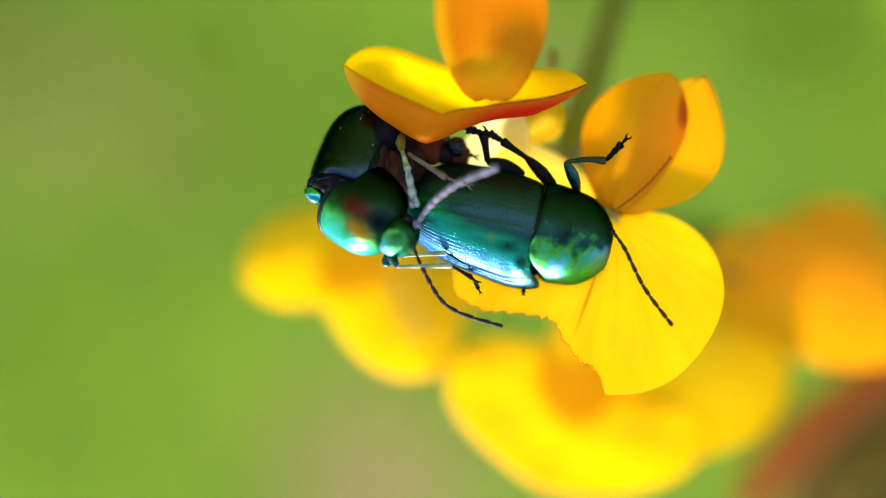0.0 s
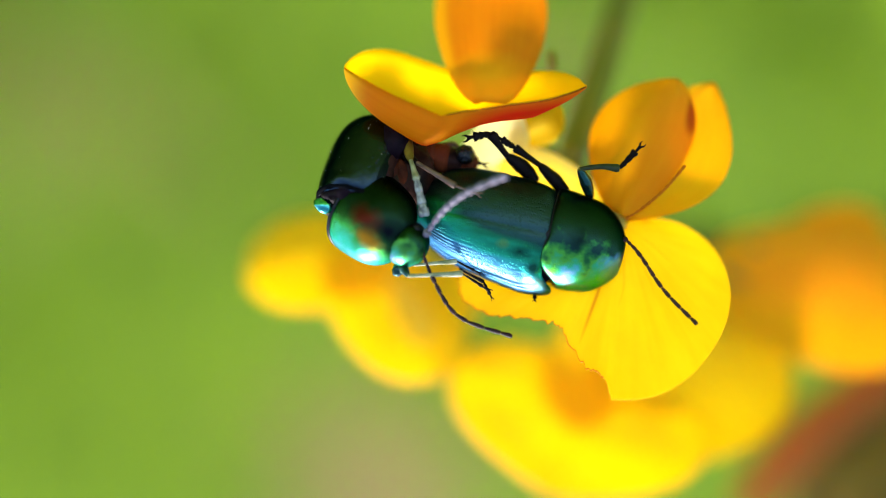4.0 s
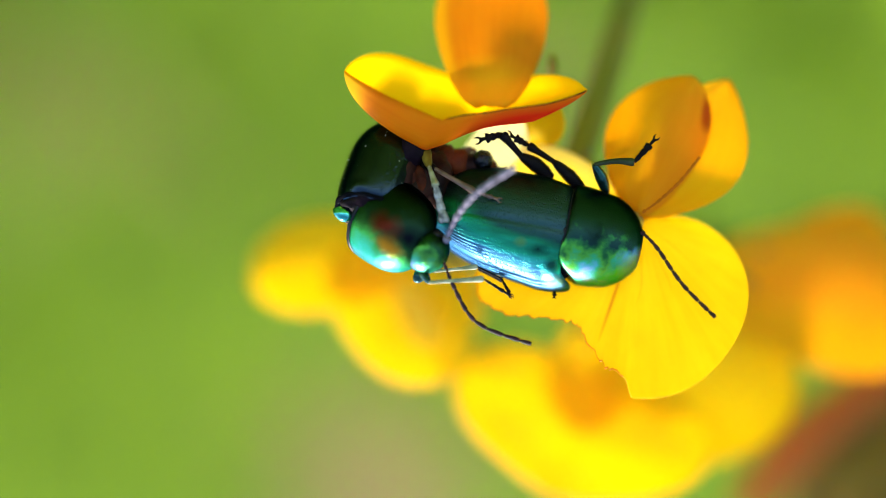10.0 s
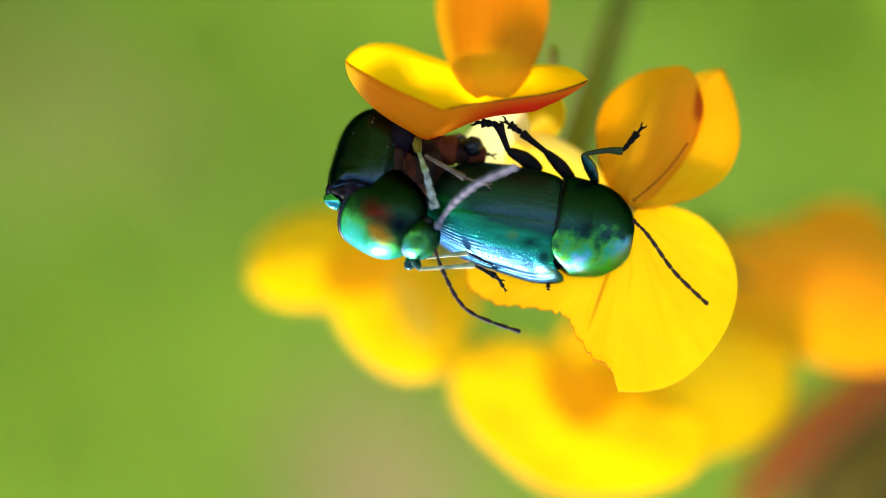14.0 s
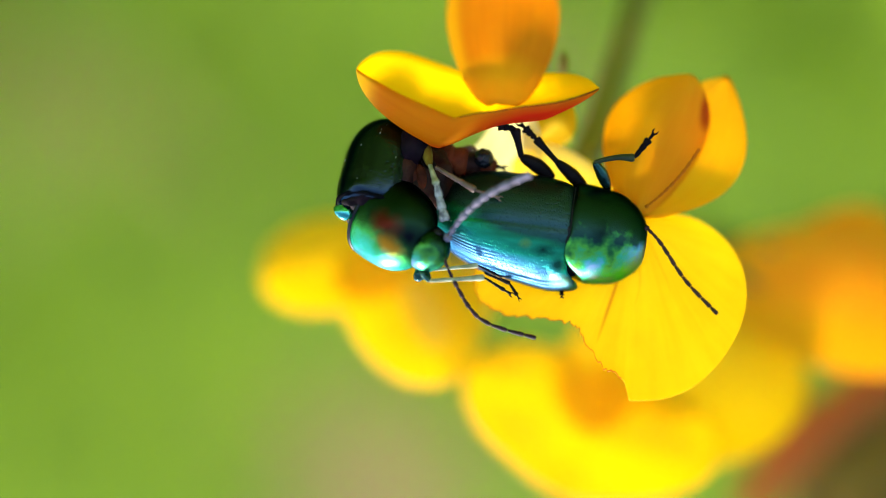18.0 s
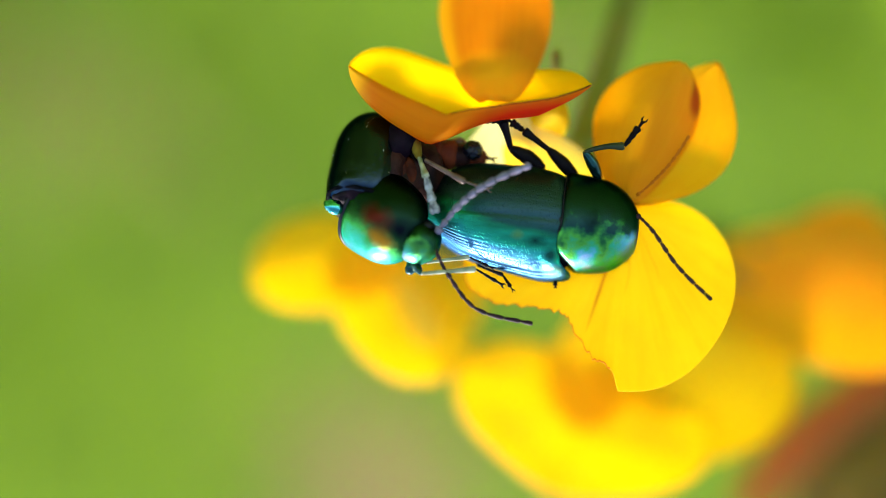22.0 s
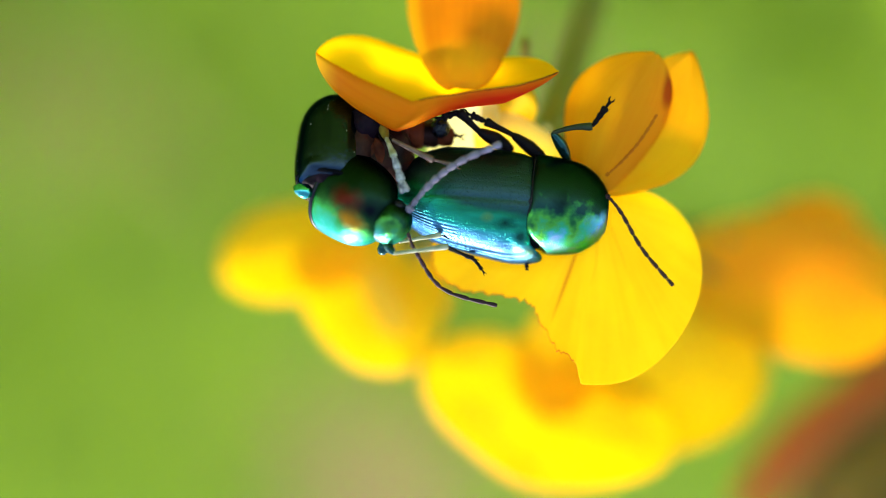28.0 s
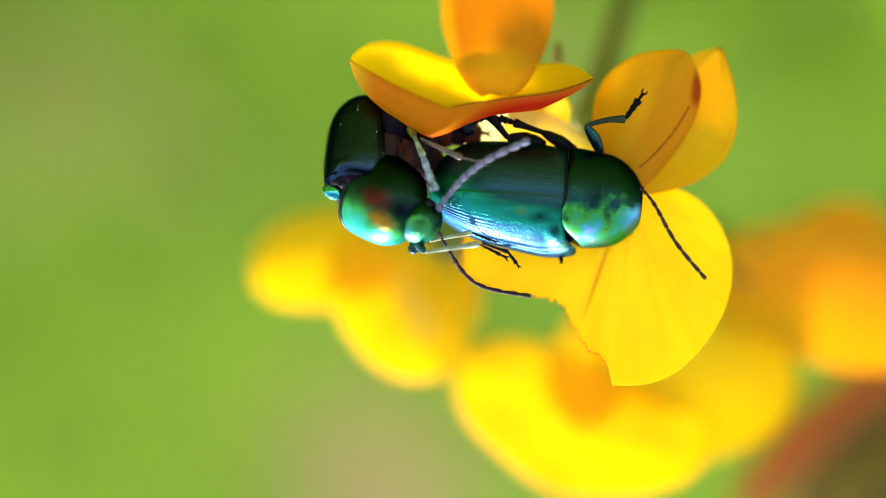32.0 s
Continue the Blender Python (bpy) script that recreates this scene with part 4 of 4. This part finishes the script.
# ---- withered plant behind ----
def withered_plant():
    """A reddish stem that leans in from beside the flower, with shrivelled brown leaves."""
    ob = thing("withered_plant", STAGE @ pose(0.8 * MM, 0, 0), "withered plant with a red-brown bent stem and brown leaves", "plant")
    down = STAGE.to_3x3().inverted() @ Vector((0, 0, -1))
    bow = [Vector(p) for p in ((11.83, -11.19, -26), (13.26, -9.04, -26), (15.55, -7.08, -27), (20.01, -4.88, -29), (28.37, -3.03, -33))]
    last = bow[-1]
    foot = last + down * ((STAGE @ vec(last)).z / MM + 3) + Vector((9, 0, 0))
    bow += [last + (foot - last) * 0.3 + Vector((7, 0, 0)), foot]
    part("stem", tube([vec(p) for p in bow], [0.6 * MM, 0.9 * MM, 1.0 * MM, 1.0 * MM, 1.1 * MM, 1.2 * MM, 1.3 * MM], 10), RED_STALK, ob)
    for k, (a, b, half, mats) in enumerate((
        ((20.01, -4.88, -29), (14.83, -10.09, -27), 2.2, [BROWN_LEAF, BROWN_LEAF]),
        ((21.19, -5.42, -30), (18.05, -11.26, -29), 2.6, [BROWN_LEAF, BROWN_LEAF]),
        ((15.55, -7.08, -27), (18.71, -8.89, -30), 1.6, [RED_STALK, BROWN_LEAF]),
        ((20.01, -4.88, -29), (16.88, -4.97, -31), 1.2, [GREEN_STEM, BROWN_LEAF]),
        ((17.2, -8.6, -29), (14.2, -13.0, -28), 1.9, [DARK_LEAF, BROWN_LEAF]),
        ((22.0, -7.6, -31), (16.6, -12.8, -30), 2.4, [BROWN_LEAF, DARK_LEAF]),
        ((20.6, -6.2, -32), (21.6, -13.2, -31), 2.3, [DARK_LEAF, DARK_LEAF]),
    )):
        petal(ob, (0, 0, 0), "leaf", a, b, (0.2, 0.3, 1), half, cup=0.9, wave=0.25, grow=0.6, blunt=2, materials=mats, seed=30 + k, rows=20, cols=13, thick=0.12)
    return ob


ground()
grass()
withered_plant()
PLANT, TOP_FLOWER, SIDE_FLOWER = trefoil()
FEMALE, FEMALE_REST, FEMALE_ANTENNA, FEMALE_LEGS, MALE, MALE_REST, NEAR_ANTENNA, FAR_ANTENNA = beetles()

PLANT_ROWS = [
    (0, 0, 0), (0.5, 0, -0.12), (1, -0.95, 0.25), (1.5, -0.28, 0.06),
    (2, -0.31, 0.03), (2.5, -0.28, 0.09), (3, 0.03, -0.09), (3.5, 0.15, -0.15),
    (5.5, 0.12, -0.06), (6, 0.03, -0.09), (6.5, 0.03, -0.09), (7, -0.58, 0.15),
    (7.5, -0.34, 0.09), (8, 0.09, -0.31), (8.5, -0.74, 0.03), (9, 0, -0.09),
    (9.5, -0.28, 0.06), (10, 0.34, -0.25), (10.5, 0.7, -0.4), (11, 0.61, -0.31),
    (11.5, 0.58, -0.34), (12, 0.28, -0.15), (12.5, 0.61, -0.4), (13, 0.58, -0.28),
    (13.5, 0.15, -0.03), (15.5, 0.49, -0.21), (16, 0.28, -0.12), (16.5, 0.46, -0.21),
    (17, 0.52, -0.31), (17.5, 0.4, -0.31), (18, 0.67, -0.25), (18.5, 0.58, -0.34),
    (19, 0.15, -0.18), (19.5, -0.31, 0.06), (20, 0.12, -0.09), (20.5, 0.21, -0.18),
    (21, 0.31, -0.18), (21.5, 0.43, -0.18), (22, 0.34, -0.15), (22.5, 0.28, -0.06),
    (23, 0.46, -0.31), (23.5, 0.4, -0.25), (24, 0.55, -0.25), (24.5, 0.46, -0.21),
    (25, 0.58, -0.25), (25.5, 0.61, -0.34), (27.5, -0.06, -0.09), (28, -0.86, 0.18),
    (28.5, -1.96, 0.64), (29, -1.35, 0.46), (29.5, -1.9, 0.64), (30, -0.98, 0.31),
    (30.5, -2.3, 0.98), (31, -1.69, 0.58), (31.5, -1.11, 0.25), (31.6, -0.23, 0.15),
    (32, 0.31, -0.07),
]
TOP_FLOWER_ROWS = [
    (0, 0, 0), (0.5, 0.03, -0.07), (1, 0.09, 0.03), (1.5, 0, -0.01),
    (2, -0.03, 0), (2.5, -0.09, -0.04), (3, -0.14, -0.02), (3.5, -0.15, 0.04),
    (5.5, -0.21, 0.09), (6, -0.17, 0.15), (6.5, -0.17, 0.15), (7, -0.09, 0.01),
    (7.5, -0.08, 0.16), (8, -0.26, 0.11), (8.5, -0.19, 0.05), (9, -0.34, 0.01),
    (9.5, -0.17, 0.11), (10, -0.34, 0.05), (10.5, -0.43, 0.09), (11, -0.39, 0.08),
    (11.5, -0.36, 0.14), (12, -0.28, 0.13), (12.5, -0.28, 0.01), (13, -0.3, 0.05),
    (13.5, -0.15, 0.2), (15.5, -0.27, 0.08), (16, -0.17, 0.12), (16.5, -0.24, 0.13),
    (17, -0.24, 0.03), (17.5, -0.2, 0.06), (18, -0.28, 0.11), (18.5, -0.28, 0.14),
    (19, -0.27, 0.21), (19.5, -0.11, 0.19), (20, -0.18, 0.12), (20.5, -0.19, 0.1),
    (21, -0.2, 0.1), (21.5, -0.23, 0.13), (22, -0.2, 0.13), (22.5, -0.17, 0.18),
    (23, -0.24, 0.11), (23.5, -0.26, 0.08), (24, -0.3, 0.19), (24.5, -0.29, 0.19),
    (25, -0.17, 0.02), (25.5, -0.14, 0), (27.5, -0.19, 0.21), (28, -0.06, 0.21),
    (28.5, 0.2, 0.19), (29, 0.12, 0.18), (29.5, 0.23, 0.19), (30, 0.06, 0.17),
    (30.5, 0.29, 0.25), (31, 0.21, 0.23), (31.5, -0.01, 0.23), (31.6, -0.08, 0.23),
    (32, -0.12, 0.25),
]
SIDE_FLOWER_ROWS = [
    (0, 0, 0, 0, -25.5), (0.5, -0.05, 0.02, -0.16, -25.5), (1, -0.04, 0.07, -0.35, -25.5), (1.5, -0.02, 0.06, 0.47, -25.5),
    (2, 0.07, 0.01, -0.24, -25.5), (2.5, 0.05, 0.05, 0.21, -25.5), (3, 0.01, 0.03, 0.28, -25.5), (3.5, 0.04, 0, -0.46, -25.5),
    (5.5, 0.17, -0.13, -0.5, -25.5), (6, 0.2, -0.06, -0.69, -25.5), (6.5, 0.25, -0.06, 0.02, -25.5), (7, 0.08, 0.11, 0.42, -25.5),
    (7.5, 0.22, -0.07, -0.9, -25.5), (8, 0.28, -0.34, 0.18, -25.5), (8.5, 0.37, -0.04, -0.98, -25.42), (9, 0.34, 0.04, -0.5, -25.33),
    (9.5, 0.49, 0.19, -0.77, -25.25), (10, 0.44, 0.13, 0.25, -25.17), (10.5, 0.31, -0.05, -0.06, -25.08), (11, 0.27, -0.06, -0.48, -25),
    (11.5, 0.27, -0.05, -0.92, -24), (12, 0.2, 0.05, -0.72, -23), (12.5, 0.16, 0.14, 0.07, -22.88), (13, 0.14, -0.02, -0.35, -22.75),
    (13.5, 0.27, 0.16, -0.53, -22.62), (15.5, 0.22, 0.25, 0.22, -22.12), (16, 0.18, 0.22, -0.09, -22), (16.5, 0.08, 0.18, 0.43, -22.2),
    (17, 0.08, 0.3, 0.99, -22.4), (17.5, 0.11, 0.33, 0.93, -22.6), (18, 0.06, 0.12, 0.4, -22.8), (18.5, 0.1, 0.02, 0.29, -23),
    (19, 0.17, 0.01, -0.7, -21.5), (19.5, 0.31, 0.33, -0.42, -20), (20, 0.26, 0.36, 0.03, -19.92), (20.5, 0.28, 0.41, 0.07, -19.83),
    (21, 0.2, 0.4, 0.65, -19.75), (21.5, 0.09, 0.35, 0.51, -19.67), (22, 0.05, 0.38, 0.38, -19.58), (22.5, 0.08, 0.47, 0.02, -19.5),
    (23, 0.05, 0.46, 0.62, -19.42), (23.5, 0.07, 0.51, 0.69, -19.33), (24, 0.18, 0.33, -0.17, -19.25), (24.5, 0.22, 0.31, 0.03, -19.17),
    (25, -0.1, 0.49, 0.83, -19.08), (25.5, -0.06, 0.52, 1.15, -19), (27.5, 0.23, 0.28, -0.44, -18), (28, 0.24, 0.33, -0.97, -15),
    (28.5, 0.3, 0.39, -1.31, -8), (29, 0.3, 0.43, -1.17, -7), (29.5, 0.28, 0.49, -1.05, -6), (30, 0.04, 0.36, 0.18, -5),
    (30.5, 0.24, 0.62, -0.58, -4.67), (31, 0.19, 0.57, -0.4, -4.33), (31.5, 0.02, 0.42, 0.05, -4), (31.6, 0.17, 0.48, -0.71, -5.6),
    (32, 0.03, 0.58, -0.16, -12),
]
FEMALE_ROWS = [
    (0, 0, 0, 0), (0.5, -0.07, -0.22, -0.5), (1, -1.05, 0.31, -1), (1.5, -0.25, 0.12, -1),
    (2, -0.14, 0.03, -1), (2.5, -0.14, 0.14, -1), (3, 0.17, -0.08, -1), (3.5, 0.34, -0.2, -1),
    (5.5, 0.44, -0.21, -1), (6, 0.39, -0.19, -1), (6.5, 0.45, -0.18, -1.38), (7, -0.36, 0.37, -1.75),
    (7.5, -0.08, 0.1, -2.12), (8, 0.24, -0.62, -2.5), (8.5, -0.26, 0.07, -1.58), (9, 0.57, 0.06, -0.67),
    (9.5, 0.43, 0.36, 0.25), (10, 0.96, -0.09, 1.17), (10.5, 1.18, -0.48, 2.08), (11, 1.07, -0.46, 3),
    (11.5, 1.04, -0.44, 3.12), (12, 0.71, -0.11, 3.25), (12.5, 1.04, -0.22, 3.38), (13, 0.98, -0.22, 3.5),
    (13.5, 0.59, 0.2, 3.5), (15.5, 1.21, 0.15, 3.5), (16, 0.88, 0.18, 3.5), (16.5, 1.01, 0.04, 3.7),
    (17, 1.11, 0.09, 3.9), (17.5, 1, 0.09, 4.1), (18, 1.1, -0.05, 4.3), (18.5, 1.01, -0.27, 4.5),
    (19, 0.62, -0.11, 4.7), (19.5, 0.4, 0.47, 4.9), (20, 0.83, 0.38, 5.1), (20.5, 0.96, 0.35, 5.3),
    (21, 0.93, 0.35, 5.5), (21.5, 0.93, 0.21, 5.62), (22, 0.84, 0.27, 5.75), (22.5, 0.87, 0.46, 5.88),
    (23, 1.08, 0.24, 6), (23.5, 1.08, 0.32, 6.12), (24, 1.27, 0.12, 6.25), (24.5, 1.21, 0.09, 6.38),
    (25, 0.96, 0.4, 6.5), (25.5, 0.99, 0.37, 6.6), (27.5, 0.64, 0.37, 7), (28, -0.13, 0.86, 7.1),
    (28.5, -1.24, 1.71, 7.2), (29, -0.58, 1.6, 7.3), (29.5, -1.21, 1.9, 7.4), (30, -0.5, 1.43, 7.5),
    (30.5, -1.63, 2.43, 7.57), (31, -1.08, 1.93, 7.65), (31.5, -0.62, 1.43, 7.73), (31.6, 0.44, 1.35, 7.74),
    (32, 0.96, 1.08, 7.8),
]
MALE_ROWS = [
    (0, 0, 0, 0), (0.5, -0.05, -0.21, -0.25), (1, -1.01, 0.36, -0.74), (1.5, -0.25, 0.1, -0.59),
    (2, -0.18, -0.01, 0.13), (2.5, -0.23, 0.03, 1.29), (3, 0.08, -0.28, 1.3), (3.5, 0.24, -0.33, 1.3),
    (5.5, 0.37, -0.28, -1.28), (6, 0.34, -0.26, -1.75), (6.5, 0.38, -0.31, -1.62), (7, -0.44, 0.11, 0.86),
    (7.5, -0.01, 0.07, -1.85), (8, 0.39, -0.51, -3.85), (8.5, -0.26, -0.14, 0.51), (9, 0.49, -0.36, 2.67),
    (9.5, 0.37, -0.1, 2.54), (10, 0.92, -0.57, 2.19), (10.5, 1.22, -0.83, 0.17), (11, 1.19, -0.69, -1.8),
    (11.5, 1.13, -0.65, -0.99), (12, 0.67, -0.4, 0.95), (12.5, 0.94, -0.69, 2.67), (13, 0.91, -0.59, 1.63),
    (13.5, 0.56, -0.1, 1.92), (15.5, 0.93, -0.51, 5.28), (16, 0.64, -0.36, 3.68), (16.5, 0.8, -0.44, 2.74),
    (17, 0.87, -0.64, 5.14), (17.5, 0.76, -0.58, 5.13), (18, 0.94, -0.52, 2.13), (18.5, 0.9, -0.68, 1.73),
    (19, 0.54, -0.41, 0.95), (19.5, 0.2, -0.04, 4.38), (20, 0.6, -0.29, 5.86), (20.5, 0.73, -0.4, 5.91),
    (21, 0.76, -0.36, 4.25), (21.5, 0.8, -0.4, 3.16), (22, 0.63, -0.33, 3.33), (22.5, 0.63, -0.19, 3.36),
    (23, 0.79, -0.6, 5.01), (23.5, 0.77, -0.54, 5.3), (24, 1.02, -0.57, 4.07), (24.5, 1, -0.57, 4.09),
    (25, 0.71, -0.38, 6.69), (25.5, 0.76, -0.35, 5.88), (27.5, 0.46, -0.22, 5.99), (28, -0.34, 0.22, 5.99),
    (28.5, -1.53, 1.11, 6.71), (29, -0.89, 0.86, 7.31), (29.5, -1.53, 1.35, 5.99), (30, -0.77, 0.73, 6.8),
    (30.5, -1.98, 1.87, 5.71), (31, -1.41, 1.31, 6.14), (31.5, -0.94, 0.75, 7.43), (31.6, 0.14, 0.54, 6.91),
    (32, 0.6, 0.2, 7.5),
]


# The male's feelers: seconds and the degrees above level at which each points.
NEAR_FEELER = [(0, 36.5), (1, 30), (2, 37), (3.5, 37), (5.5, 37), (6, 55, 75), (6.5, 40), (8, 44), (9, 50), (10.5, 42), (11, 11), (11.5, 40), (13, 40), (16, 37, 5), (19, 38.5, 8), (20.5, 37, 8), (21, -3, 8), (21.5, 36, 22), (23, 37, 26), (24, 34, 30), (24.5, 35, 30), (25, 26, 28), (25.5, 37, 28), (28, 36.6, 28), (30, 33, 26), (32, 38, 22)]
FAR_FEELER = [(0, -43.4), (1, -36.6), (2, -38), (3.5, -44), (5.5, -44), (6, -54), (8, -47), (9, -44.6), (10.5, -46), (11, -24), (11.5, -47), (13, -47), (16, -44), (17, -33), (17.5, -36), (18, -42), (19, -45), (20.5, -38), (21, -15, 50), (21.5, -25, 20), (22, -38), (23, -39), (24.5, -39), (25, -33), (25.5, -25), (27.5, -44, 4), (28, -41, 10), (28.5, -41, 42), (29, -42, 50), (30, -40, 56), (31, -42, 52), (31.5, -42, 42), (32, -37, 14)]
WING_CASES = [(0, 0), (11, 1), (16, 4), (21, 6), (25, 8), (28, 10), (32, 8)]
# Where the two gripping feet hold the upper flower, in stage millimetres on the resting flower.
FOOTHOLDS = [(0, 1.5, 3.86), (3.5, 1.55, 3.88), (5.5, 1.95, 4.12), (8, 2.0, 4.25), (13, 1.95, 4.1), (18.5, 2.15, 4.15), (24, 1.9, 4.35), (28, 1.5, 4.3), (32, 1.5, 4.3)]
FEMALE_FEELER = [(0, -55.7), (1, -52), (2, -50), (3.5, -48), (6, -48), (9, -49), (13, -46), (19, -48.7), (23, -46.8), (28, -52), (32, -53)]


def at_time(rows, t):
    for a, b in zip(rows, rows[1:]):
        if a[0] <= t <= b[0]:
            return a[-1] + (b[-1] - a[-1]) * (t - a[0]) / (b[0] - a[0])
    return rows[-1][-1]


def swing(limb, rest, rows, body, level=0.0):
    """Turn a limb about its root: across the line of sight, as much as its own rows differ from its body's turn, and away from the eye by a row's third number."""
    turn = rest.to_3x3().to_4x4()
    home = Matrix.Translation(limb.location.copy())
    across = Vector((-math.sin(radians(level)), math.cos(radians(level)), 0))
    keys = []
    for t, a, *away in rows:
        back = Matrix.Rotation(radians(away[0] if away else 0), 4, across)
        keys.append((t, home @ turn.inverted() @ pose(0, 0, 0, 0, 0, a - rows[0][1] - at_time(body, t)) @ back @ turn))
    walk(limb, keys)


def grip(limb, rest, off):
    """Bend a leg so that its ankle stays by its foothold while the body moves; off: the ankle's place by the foothold."""
    femur, shin = limb
    hip, knee = femur.location.copy(), shin.location.copy()
    ankle = knee + max((v.co for v in shin.data.vertices), key=lambda p: p.length)
    upper, lower = (knee - hip).length, (ankle - knee).length
    home, turn = Matrix.Translation(rest.translation), rest.to_3x3().to_4x4()
    high, low = [], []
    for (t, x, y, a), (_, px, py), (_, fx, fy) in zip(FEMALE_ROWS, PLANT_ROWS, TOP_FLOWER_ROWS):
        body = pose(x * MM, y * MM, 0) @ home @ pose(0, 0, 0, 0, 0, a) @ turn
        hold_x, hold_y = at_time([(r[0], r[1]) for r in FOOTHOLDS], t), at_time([(r[0], r[2]) for r in FOOTHOLDS], t)
        goal = body.inverted() @ vec((px + fx + hold_x + off[0], py + fy + hold_y + off[1], off[2]))
        way = goal - hip
        far = min(way.length, 0.985 * (upper + lower))
        way.normalize()
        along = (upper ** 2 + far ** 2 - lower ** 2) / (2 * far)
        out = (knee - hip) - way * (knee - hip).dot(way)
        bent = hip + way * along + out.normalized() * math.sqrt(max(0.0, upper ** 2 - along ** 2))
        end = hip + way * far
        high.append((t, Matrix.Translation(hip) @ (knee - hip).rotation_difference(bent - hip).to_matrix().to_4x4()))
        low.append((t, Matrix.Translation(bent) @ (ankle - knee).rotation_difference(end - bent).to_matrix().to_4x4()))
    walk(femur, high)
    walk(shin, low)


def motions():
    walk(PLANT, [(t, STAGE @ pose(x * MM, y * MM, 0)) for t, x, y in PLANT_ROWS])
    home = Matrix.Translation(TOP_FLOWER.location.copy())
    walk(TOP_FLOWER, [(t, home @ pose(x * MM, y * MM, 0)) for t, x, y in TOP_FLOWER_ROWS])
    home = Matrix.Translation(SIDE_FLOWER.location.copy())
    walk(SIDE_FLOWER, [(t, home @ pose(x * MM, y * MM, 0, 0, 0, a) @ pose(0, 0, 0, lean, 0, 0)) for t, x, y, a, lean in SIDE_FLOWER_ROWS])
    for beetle, rest, rows in ((FEMALE, FEMALE_REST, FEMALE_ROWS), (MALE, MALE_REST, MALE_ROWS)):
        home = Matrix.Translation(rest.translation)
        turn = rest.to_3x3().to_4x4()
        walk(beetle, [(t, STAGE @ pose(x * MM, y * MM, 0) @ home @ pose(0, 0, 0, 0, 0, a) @ turn) for t, x, y, a in rows])
    swing(NEAR_ANTENNA, MALE_REST, NEAR_FEELER, MALE_ROWS, 36.5)
    swing(FAR_ANTENNA, MALE_REST, FAR_FEELER, MALE_ROWS, -43.4)
    for case in MALE.children:
        if case.name.startswith(("elytron", "scutellum")):
            swing(case, MALE_REST, WING_CASES, [(0, 0), (32, 0)])
    grip(FEMALE_LEGS[1], FEMALE_REST, (0.18, -0.34, -1.0))
    grip(FEMALE_LEGS[2], FEMALE_REST, (-0.10, -0.10, -1.0))
    swing(FEMALE_ANTENNA, FEMALE_REST, FEMALE_FEELER, FEMALE_ROWS)


motions()
